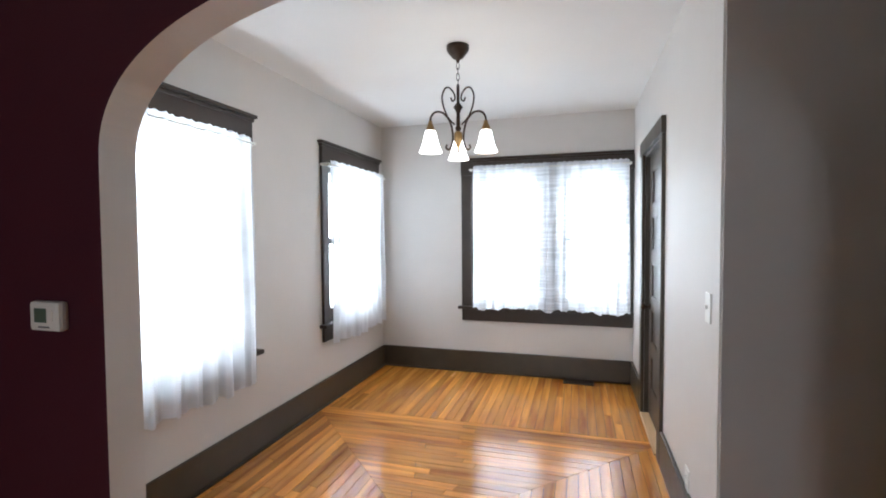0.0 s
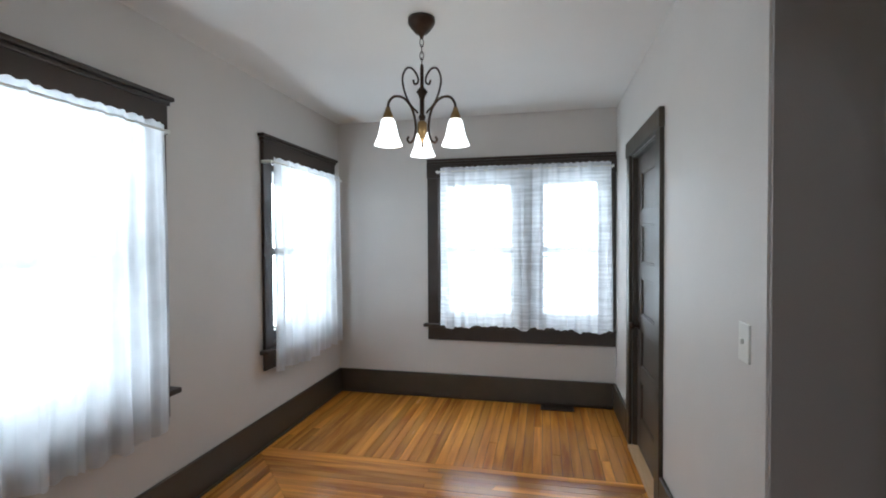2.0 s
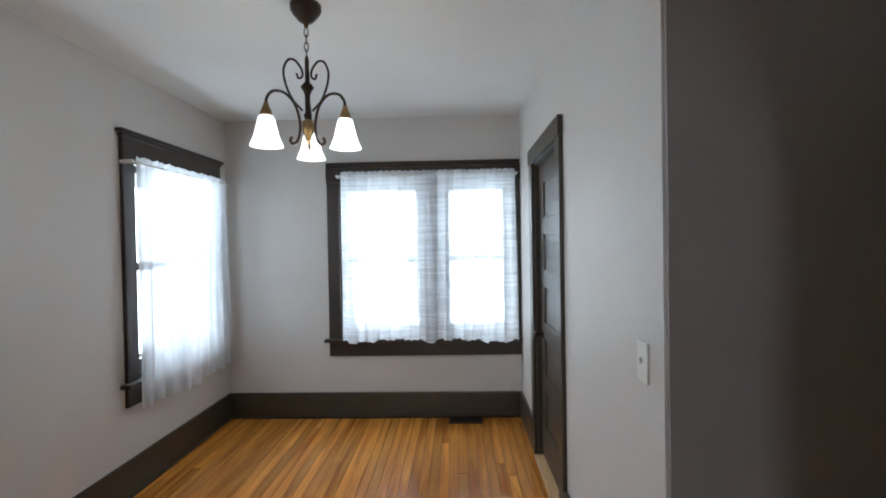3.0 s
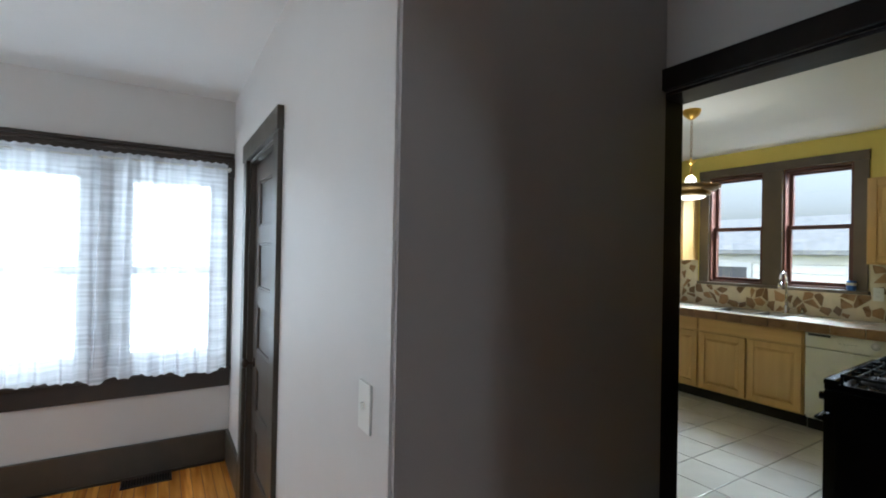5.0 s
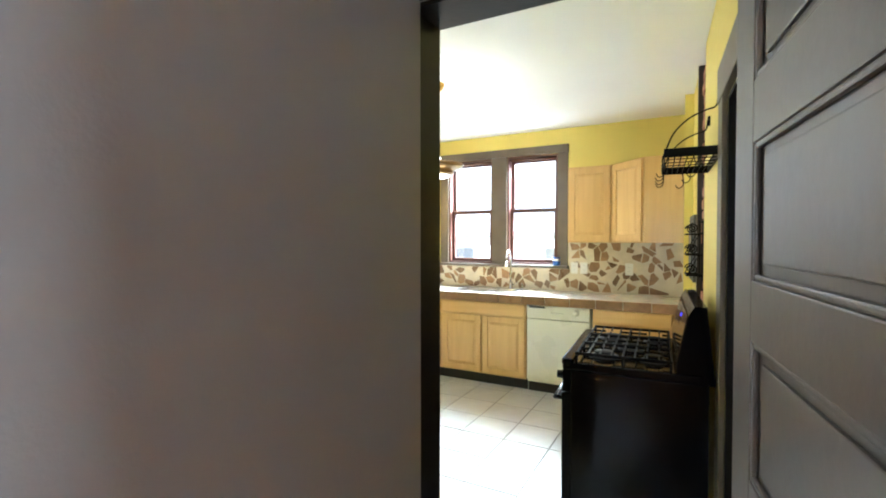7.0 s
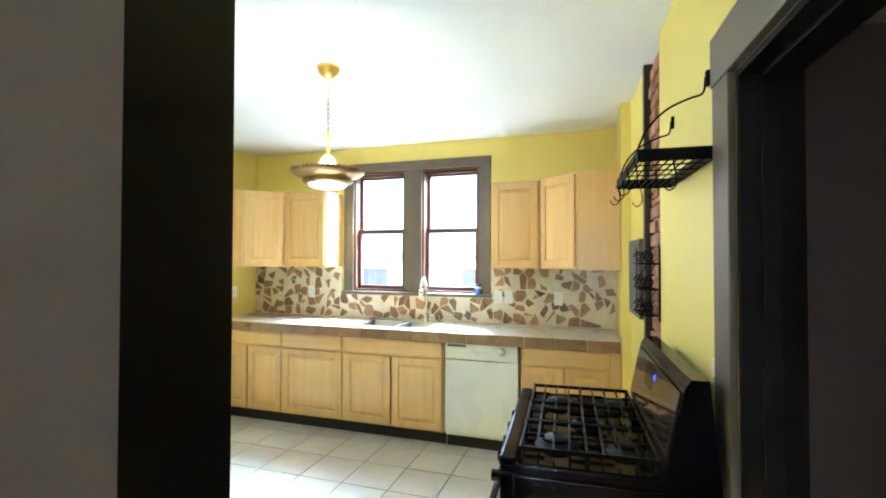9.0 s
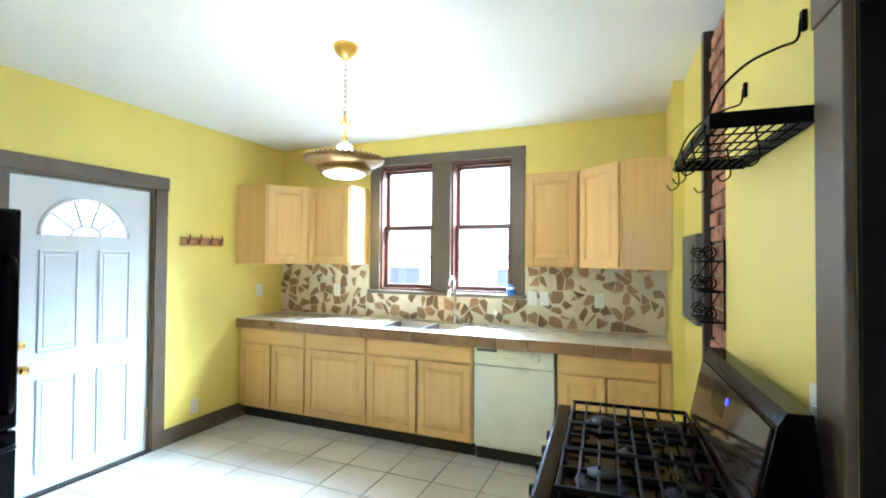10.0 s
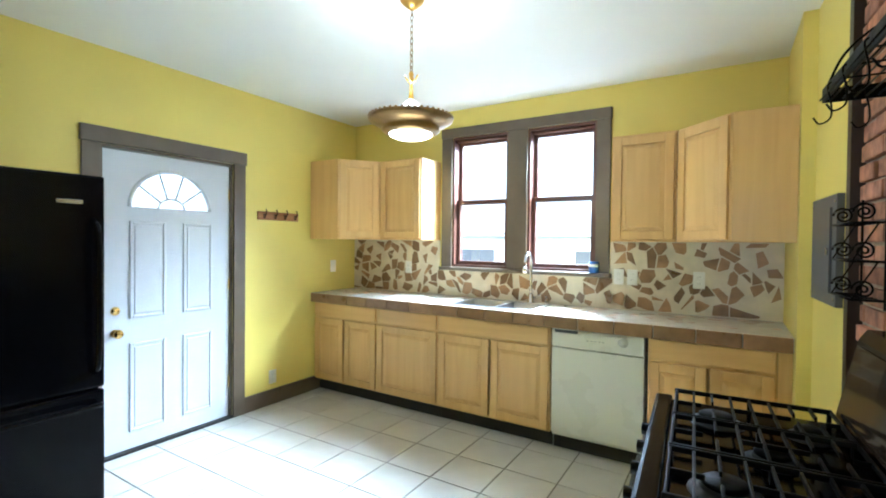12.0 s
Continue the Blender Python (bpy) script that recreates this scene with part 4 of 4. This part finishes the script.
h = thing("hook_rail", "oak coat rail with four dark hooks on the yellow wall", "hook rail", (5.55, YK, 1.62))
part("board", boxes((0, -0.018, -0.035, 0.42, 0, 0.035), bevel=0.004), HOOKWOOD, h)
for i in range(4):
    u = 0.05 + i * 0.107
    part("hook", tube(smooth_curve([(u, -0.018, 0.01), (u, -0.05, 0.005), (u, -0.06, 0.03), (u, -0.05, 0.055)]) , 0.0045, 6), BRONZE, h)
    part("lower_hook", tube(smooth_curve([(u, -0.018, -0.005), (u, -0.032, -0.02), (u, -0.042, -0.012), (u, -0.045, 0.0)]), 0.004, 6), BRONZE, h)

kl = thing("pendant_lamp", "brass pendant lamp with a wide brim and lit bowl", "pendant lamp", (4.93, 4.754, 0))
part("ceiling_rose", lathe([(0.068, ZK - 0.001), (0.068, ZK - 0.012), (0.055, ZK - 0.04), (0.03, ZK - 0.062), (0.012, ZK - 0.075)]), GILT, kl, "yellow gilt ceiling rose")
z, i = ZK - 0.07, 0
while z > 2.24:
    pts = [Vector((0.008 * math.cos(a), 0, z - 0.016 + 0.019 * math.sin(a))) for a in [k * math.pi / 5 for k in range(10)]]
    if i % 2:
        pts = [Vector((0, q.x, q.z)) for q in pts]
    part("chain_link", tube(pts, 0.0022, 5, closed=True), ANTIQUE, kl)
    z, i = z - 0.028, i + 1
part("stem", lathe([(0.004, 2.24), (0.012, 2.225), (0.006, 2.20), (0.008, 2.14), (0.012, 2.12), (0.008, 2.09), (0.006, 2.00)]), GILT, kl)
for k in range(4):
    m = pose(0, 0, 0, 0, 0, 90 * k + 20)
    part("leaf_ornament", tube([m @ p for p in smooth_curve([(0.008, 0, 2.185), (0.022, 0, 2.20), (0.034, 0, 2.222)])], [0.005] * 7 + [0.004] * 5 + [0.001], 6), GILT, kl)
part("glass_ball", lathe([(0.012, 2.098), (0.032, 2.085), (0.043, 2.06), (0.040, 2.03), (0.028, 2.01), (0.01, 2.002)]), BOWLGLOW, kl, "white glass ball")
part("brim", lathe([(0.03, 2.004), (0.11, 1.998), (0.186, 2.008), (0.203, 2.014), (0.208, 2.009), (0.203, 1.996), (0.172, 1.978), (0.142, 1.970), (0.138, 1.958), (0.143, 1.951), (0.130, 1.940), (0.112, 1.933), (0.10, 1.938), (0.09, 1.97)], segs=48), ANTIQUE, kl)
for i in range(44):
    a = 2 * math.pi * i / 44
    part("bead", lathe([(0.002, 0.006), (0.007, 0.003), (0.007, -0.002), (0.002, -0.005)], (0.201 * math.cos(a), 0.201 * math.sin(a), 2.015), 6), ANTIQUE, kl)
part("bowl", lathe([(0.108, 1.938), (0.102, 1.926), (0.078, 1.916), (0.04, 1.911), (0.004, 1.910)]), BOWLGLOW, kl, "lit white glass bowl")
lamp_point("pendant_light", (4.93, 4.754, 1.77), 0.5, 0.12, (1.0, 0.85, 0.62))
lamp_point("pendant_uplight", (4.93, 4.754, 2.118), 2.4, 0.05, (1.0, 0.93, 0.82))

# ---- stove ----
st = thing("gas_stove", "black gas stove with cast iron grates and a glass backguard", "stove")
st.matrix_basis = pose(4.078, 2.957, 0, 0, 0, 3.2) @ Matrix.Diagonal((1.025, 1.07, 1.0, 1.0)) @ pose(-4.05, -2.945, 0)
sx0, sx1, sy0, sy1 = 4.05, 4.79, 2.985, 3.52
part("body", boxes((sx0, sy0, 0.06, sx1, sy1 - 0.02, 0.86), bevel=0.006), BLACK, st)
part("cooktop", boxes((sx0 - 0.008, sy0 + 0.02, 0.862, sx1 + 0.008, sy1 + 0.015, 0.900), bevel=0.010), BLACK, st)
part("front_rail", boxes((sx0 - 0.008, sy1 - 0.03, 0.885, sx1 + 0.008, sy1 + 0.018, 0.915), bevel=0.010), BLACK, st)
part("oven_door", boxes((sx0 + 0.01, sy1 - 0.02, 0.22, sx1 - 0.01, sy1 + 0.02, 0.75), bevel=0.006), BLACK, st)
part("oven_handle", tube([(sx0 + 0.06, sy1 + 0.02, 0.71), (sx0 + 0.06, sy1 + 0.055, 0.71), (sx1 - 0.06, sy1 + 0.055, 0.71), (sx1 - 0.06, sy1 + 0.02, 0.71)], 0.011), BLACK, st)
part("drawer", boxes((sx0 + 0.01, sy1 - 0.02, 0.07, sx1 - 0.01, sy1 + 0.012, 0.21), bevel=0.006), BLACK, st)
part("control_panel", boxes((sx0, sy1 - 0.02, 0.76, sx1, sy1 + 0.016, 0.861), bevel=0.005), BLACK, st)
for i in range(5):
    part("knob", lathe([(0.026, 0), (0.026, 0.006), (0.020, 0.010), (0.018, 0.034), (0.004, 0.036)], segs=16, m=pose(sx0 + 0.08 + i * 0.145, sy1 + 0.016, 0.815, -90)), BLACK, st)
for x in (sx0 + 0.04, sx1 - 0.04):
    for y in (sy0 + 0.05, sy1 - 0.06):
        part("foot", lathe([(0.02, 0), (0.02, 0.06)], (x, y, 0), 12), RUBBER, st)
bm = bmesh.new()
prof = [(2.965, 0.86), (3.090, 0.86), (3.098, 0.93), (3.055, 1.15), (3.038, 1.18), (2.995, 1.18)]
a_, b_ = [bm.verts.new((sx0, y, z)) for y, z in prof], [bm.verts.new((sx1, y, z)) for y, z in prof]
bm.faces.new(a_), bm.faces.new(b_[::-1])
for i in range(6):
    k = (i + 1) % 6
    bm.faces.new((a_[i], b_[i], b_[k], a_[k]))
bg = part("backguard", bm, BLACK, st)
tilt = pose(0, 3.0815, 1.014, 11.0)
part("glass_panel", boxes((sx0 + 0.02, 0.0005, -0.075, sx1 - 0.02, 0.0045, 0.125), m=tilt), GUARD, bg, "dark glossy control glass")
part("clock_light", boxes((sx0 + 0.33, 0.004, 0.075, sx0 + 0.352, 0.006, 0.092), m=tilt), LED, bg, "small blue clock light")
part("display", boxes((sx0 + 0.36, 0.0042, 0.03, sx0 + 0.50, 0.0052, 0.11), m=tilt), BLACK, bg)
for bx, by, r in ((4.21, 3.18, 0.040), (4.63, 3.18, 0.036), (4.21, 3.38, 0.046), (4.63, 3.38, 0.046), (4.42, 3.28, 0.040)):
    b = part("burner", lathe([(r * 1.45, 0.900), (r * 1.4, 0.905), (r, 0.908), (r, 0.914), (r * 0.9, 0.918)], (bx, by, 0), 24), BURNER, st, "grey metal burner ring")
    part("burner_cap", lathe([(r * 0.92, 0.918), (r * 0.92, 0.924), (r * 0.8, 0.928), (0.004, 0.929)], (bx, by, 0), 24), IRON, b)
for gx0, gx1 in ((sx0 + 0.015, sx0 + 0.255), (sx0 + 0.26, sx0 + 0.48), (sx0 + 0.485, sx1 - 0.015)):
    g = part("grate", boxes((gx0, 3.11, 0.93, gx0 + 0.009, 3.485, 0.944), bevel=0.003), IRON, st, "cast iron grate")
    part("bar", boxes((gx1 - 0.009, 3.11, 0.93, gx1, 3.485, 0.944), bevel=0.003), IRON, g)
    w = gx1 - gx0
    for k in range(9):
        y = 3.11 + k * 0.0458
        near = min(abs(y - b) for b in (3.18, 3.38)) < 0.03
        spans = ((gx0 + 0.009, gx0 + w * 0.38), (gx0 + w * 0.62, gx1 - 0.009)) if near else ((gx0 + 0.009, gx1 - 0.009),)
        for p, q in spans:
            part("finger" if near else "bar", boxes((p, y, 0.931, q, y + 0.006, 0.943), bevel=0.002), IRON, g)
    x = gx0 + w * 0.5 - 0.004
    for p, q in ((3.116, 3.145), (3.215, 3.345), (3.415, 3.476)):
        part("finger", boxes((x, p, 0.9305, x + 0.007, q, 0.9425), bevel=0.002), IRON, g)
    for x in (gx0, gx1 - 0.010):
        for y in (3.111, 3.29, 3.474):
            part("foot", boxes((x + 0.001, y, 0.900, x + 0.009, y + 0.010, 0.93)), IRON, g)

# ---- refrigerator ----
rf = thing("refrigerator", "tall black bottom-freezer refrigerator beside the back door", "refrigerator")
rx0, rx1, ry = 3.385, 4.135, 5.985
part("body", boxes((rx0, ry + 0.07, 0.03, rx1, 6.70, 1.70), bevel=0.006), FRIDGE, rf)
ud = part("upper_door", boxes((rx0, ry, 0.70, rx1, ry + 0.066, 1.71), bevel=0.012), FRIDGE, rf)
part("handle", tube(smooth_curve([(rx1 - 0.05, ry, 1.50), (rx1 - 0.045, ry - 0.045, 1.44), (rx1 - 0.045, ry - 0.055, 1.20), (rx1 - 0.045, ry - 0.045, 0.84), (rx1 - 0.05, ry, 0.78)]), 0.013, 10), FRIDGE, ud)
part("badge", boxes((rx1 - 0.19, ry - 0.002, 1.572, rx1 - 0.09, ry + 0.001, 1.590), bevel=0.0008), STEEL, ud, "small silver badge")
ld = part("freezer_drawer", boxes((rx0, ry, 0.06, rx1, ry + 0.066, 0.69), bevel=0.012), FRIDGE, rf)
part("handle", tube(smooth_curve([(rx0 + 0.06, ry, 0.62), (rx0 + 0.08, ry - 0.05, 0.63), (rx1 - 0.08, ry - 0.05, 0.63), (rx1 - 0.06, ry, 0.62)]), 0.013, 10), FRIDGE, ld)
part("hinge_cap", boxes((rx0 + 0.02, ry + 0.01, 1.71, rx0 + 0.10, ry + 0.09, 1.73), bevel=0.005), FRIDGE, rf)

# ---- exposed brick strip, fuse panel, iron racks on the stove wall ----
ch = thing("chimney_brick", "exposed red brick chimney strip in the yellow wall", "brick chimney", kind="structure")
part("mortar_bed", boxes((1.08, -0.20, -0.05, 1.50, -0.035, ZK), m=SOUTH), MORTAR, ch)
part("corner_board", boxes((1.45, -0.034, 0.0, 1.50, 0.012, ZK), m=SOUTH), DTRIM, ch, "dark brown corner board")
rnd = random.Random(3)
z, row = 0.0, 0
while z < ZK - 0.07:
    edges = [1.085, 1.19, 1.395, 1.448] if row % 2 else [1.085, 1.285, 1.448]
    for a, b in zip(edges, edges[1:]):
        s = rnd.uniform(-0.008, 0.008)
        part("brick", boxes((a + 0.005, -0.05, z + 0.005, b - 0.005, -0.018 + s, z + 0.066), bevel=0.005, m=SOUTH), BRICK, ch)
    z, row = z + 0.075, row + 1

fp = thing("fuse_panel", "grey steel electrical panel on the yellow wall", "electrical panel")
fp.matrix_basis = SOUTH @ pose(1.56, 0, 1.16) @ Matrix.Diagonal((1.1, 1.2, 1.07, 1.0))
part("box", boxes((0, 0, 0, 0.40, 0.022, 0.44), bevel=0.003), GREYMETAL, fp)
part("door", boxes((0.06, 0.022, 0.05, 0.34, 0.030, 0.39), bevel=0.002), GREYMETAL, fp)
part("latch", boxes((0.075, 0.030, 0.20, 0.095, 0.036, 0.23), bevel=0.002), STEEL, fp)
for u, zz in ((0.02, 0.03), (0.38, 0.03), (0.02, 0.41), (0.38, 0.41)):
    part("screw", lathe([(0.006, 0), (0.006, 0.003), (0.002, 0.004)], segs=10, m=pose(u, 0.022, zz, -90)), STEEL, fp)

sr = thing("spice_rack", "black wrought iron three-tier wall rack with scrolls", "wall rack")
sr.matrix_basis = SOUTH @ pose(1.075, 0.004, 1.22)
for k in range(3):
    zz = 0.02 + k * 0.125
    t_ = part("tier", tube([(0, 0, zz), (0, 0.085, zz), (0.24, 0.085, zz), (0.24, 0, zz)], 0.0045, 6), IRON, sr)
    part("rail", tube([(0, 0.085, zz + 0.045), (0.24, 0.085, zz + 0.045)], 0.003, 6), IRON, t_)
    for x in (0.0, 0.24):
        sp = []
        for i in range(30):
            a, r = i * 0.42, 0.030 * (1 - i / 34)
            sp.append((x, 0.055 + r * math.cos(a), zz + 0.034 + r * math.sin(a)))
        part("scroll", tube(sp, 0.0035, 6), IRON, t_)
    for i in range(5):
        part("wire", tube([(0.03 + i * 0.045, 0, zz), (0.03 + i * 0.045, 0.085, zz)], 0.002, 5), IRON, t_)
for x in (0.0, 0.24):
    part("upright", tube([(x, 0.002, -0.01), (x, 0.002, 0.36)], 0.004, 6), IRON, sr)
    part("brace", tube([(x, 0.085, 0.02), (x, 0.02, 0.145), (x, 0.085, 0.145), (x, 0.02, 0.27)], 0.0028, 6), IRON, sr)

pr = thing("pot_rack", "black iron wall pot rack with a grid shelf and hooks", "pot rack")
pr.matrix_basis = SOUTH @ pose(0.205, 0.0, 1.838)
W, D = 0.60, 0.225
part("band", boxes((0, 0.004, -0.02, 0.006, D, 0.02), (W - 0.006, 0.004, -0.02, W, D, 0.02), (0.006, D - 0.006, -0.02, W - 0.006, D, 0.02), (0.006, 0.004, -0.02, W - 0.006, 0.010, 0.02), bevel=0.002), IRON, pr)
for i in range(9):
    part("grid_wire", tube([(0.006, 0.03 + i * 0.025, -0.012), (W - 0.006, 0.03 + i * 0.025, -0.012)], 0.0025, 6), IRON, pr)
for i in range(4):
    part("cross_wire", tube([(0.08 + i * 0.10, 0.01, -0.017), (0.08 + i * 0.10, D - 0.004, -0.017)], 0.0025, 6), IRON, pr)
for x in (0.075, W - 0.03):
    part("stay", tube(smooth_curve([(x, 0.012, 0.255), (x, 0.02, 0.205), (x, 0.06, 0.19), (x, 0.125, 0.16), (x, 0.185, 0.10), (x, D - 0.004, 0.015)]), 0.0034, 6), IRON, pr)
    part("wall_hook", boxes((x - 0.01, 0, 0.225, x + 0.01, 0.012, 0.275), bevel=0.003), IRON, pr)
for x, y in ((0.05, 0.215), (0.20, 0.22), (0.36, 0.22), (0.50, 0.22), (0.592, 0.12), (0.10, 0.09), (0.34, 0.10)):
    part("pot_hook", tube(smooth_curve([(x, y, 0.012), (x, y + 0.012, 0.0), (x, y + 0.004, -0.05), (x, y + 0.006, -0.085), (x, y + 0.028, -0.098), (x, y + 0.042, -0.08)]), 0.0024, 6), IRON, pr)

# ---- outside ----
gr = boxes((-200, -200, -0.75, 200, 200, -0.65))
structure("ground", gr, GRASS, "lawn around the house", "ground")
nh = thing("neighbour_house", "pale sided neighbouring house beyond the kitchen window", "house", (13.0, 0, -0.65))
part("wall", boxes((0, -3, 0, 6, 12, 2.3)), SIDING, nh)
for i in range(10):
    part("siding_board", boxes((-0.03, -3, 0.2 + i * 0.2, 0.0, 12, 0.385 + i * 0.2), bevel=0.006), SIDING, nh)
bm = bmesh.new()
a_ = [bm.verts.new((x, -3.4, z)) for x, z in ((-0.15, 2.30), (3, 3.25), (6.15, 2.30), (6.15, 2.20), (3, 3.15), (-0.15, 2.20))]
b_ = [bm.verts.new((k.co.x, 12.4, k.co.z)) for k in a_]
bm.faces.new(a_), bm.faces.new(b_[::-1])
for i in range(6):
    k = (i + 1) % 6
    bm.faces.new((a_[i], b_[i], b_[k], a_[k]))
part("roof", bm, ROOF, nh)
for y in (2.0, 5.2, 8.0):
    w = part("window", boxes((-0.06, y, 0.9, -0.03, y + 1.1, 1.0), (-0.06, y, 1.9, -0.03, y + 1.1, 2.0), (-0.06, y, 1.0, -0.03, y + 0.1, 1.9), (-0.06, y + 1.0, 1.0, -0.03, y + 1.1, 1.9)), WHITE, nh)
    part("pane", boxes((-0.045, y + 0.1, 1.0, -0.031, y + 1.0, 1.9)), GREYMETAL, w)

# ---- floor pieces ----
fb_ = tagged(thing("floor_boards", "varnished orange fir strip floor with a mitred border", "floor", kind="structure"))
G = 0.0013


def board(poly, material):
    bm = bmesh.new()
    prism(bm, poly, -0.012, random.Random(round(poly[0][0] * 977 + poly[0][1] * 13)).uniform(-0.0006, 0.0006))
    part("plank", bm, material, fb_)


BW = 0.060
rnd = random.Random(11)
fy0, fy1 = YA, 4.93
k = 0
while True:
    a0, a1, c0, c1 = XL + k * BW, XR - k * BW, fy0 + k * BW, fy1 - k * BW
    if a1 - a0 < 2.2 * BW or c1 - c0 < 2.2 * BW:
        break
    g, w = G, BW - G
    s = rnd.uniform(0.3, 0.7)
    for lo, hi in ((0, s), (s, 1)):
        def px(q, inner):
            return (a0 + inner) + q * (a1 - a0 - 2 * inner)

        def py(q, inner):
            return (c0 + inner) + q * (c1 - c0 - 2 * inner)
        board([(px(lo, g) + g, c1 - g), (px(hi, g) - g, c1 - g), (px(hi, w) - g, c1 - w), (px(lo, w) + g, c1 - w)], PLANK_X)
        board([(px(lo, g) + g, c0 + g), (px(hi, g) - g, c0 + g), (px(hi, w) - g, c0 + w), (px(lo, w) + g, c0 + w)], PLANK_X)
        board([(a0 + g, py(lo, g) + g), (a0 + g, py(hi, g) - g), (a0 + w, py(hi, w) - g), (a0 + w, py(lo, w) + g)], PLANK_Y)
        board([(a1 - g, py(lo, g) + g), (a1 - g, py(hi, g) - g), (a1 - w, py(hi, w) - g), (a1 - w, py(lo, w) + g)], PLANK_Y)
    k += 1
board([(a0 + G, c0 + G), (a1 - G, c0 + G), (a1 - G, c1 - G), (a0 + G, c1 - G)], PLANK_Y)
board([(XL, fy1 + G), (XR, fy1 + G), (XR, fy1 + 0.05), (XL, fy1 + 0.05)], PLANK_X)
x = XL
while x < XR - 0.01:
    x1 = min(x + BW, XR)
    cuts = [fy1 + 0.052, fy1 + 0.052 + rnd.uniform(0.2, 1.0), YF] if rnd.random() < 0.3 else [fy1 + 0.052, YF]
    for c0, c1 in zip(cuts, cuts[1:]):
        board([(x + G, c0 + G), (x1 - G, c0 + G), (x1 - G, c1 - G), (x + G, c1 - G)], PLANK_Y)
    x = x1
y = YA
while y < 3.60:
    cut = rnd.uniform(2.1, 2.7)
    board([(XR + G, y + G), (cut - G, y + G), (cut - G, y + BW - G), (XR + G, y + BW - G)], PLANK_X)
    board([(cut + G, y + G), (XW0 + 0.04, y + G), (XW0 + 0.04, y + BW - G), (cut + G, y + BW - G)], PLANK_X)
    y += BW

ft = structure("floor_kitchen", boxes((XW0 + 0.045, 2.70, -0.1, XK + 0.1, YK + 0.1, -0.004)), GROUT, "white ceramic tile floor with grey joints", "floor")
TS, J = 0.335, 0.0042
tile_mesh = {}
i0, j0 = 4.74 - 6 * TS, 5.94 - 11 * TS
for i in range(14):
    for j in range(15):
        x0, x1 = max(i0 + i * TS + J, XW0 + 0.05), min(i0 + (i + 1) * TS - J, XK)
        y0, y1 = max(j0 + j * TS + J, 2.75), min(j0 + (j + 1) * TS - J, YK)
        if x1 - x0 < 0.02 or y1 - y0 < 0.02:
            continue
        key = (round(x1 - x0, 3), round(y1 - y0, 3))
        if key not in tile_mesh:
            tile_mesh[key] = finish(boxes((0, 0, -0.006, x1 - x0, y1 - y0, 0.0), bevel=0.002))
            tile_mesh[key].materials.append(TILE)
        o = new("tile", tile_mesh[key])
        o.parent, o.location = ft, (x0, y0, 0)
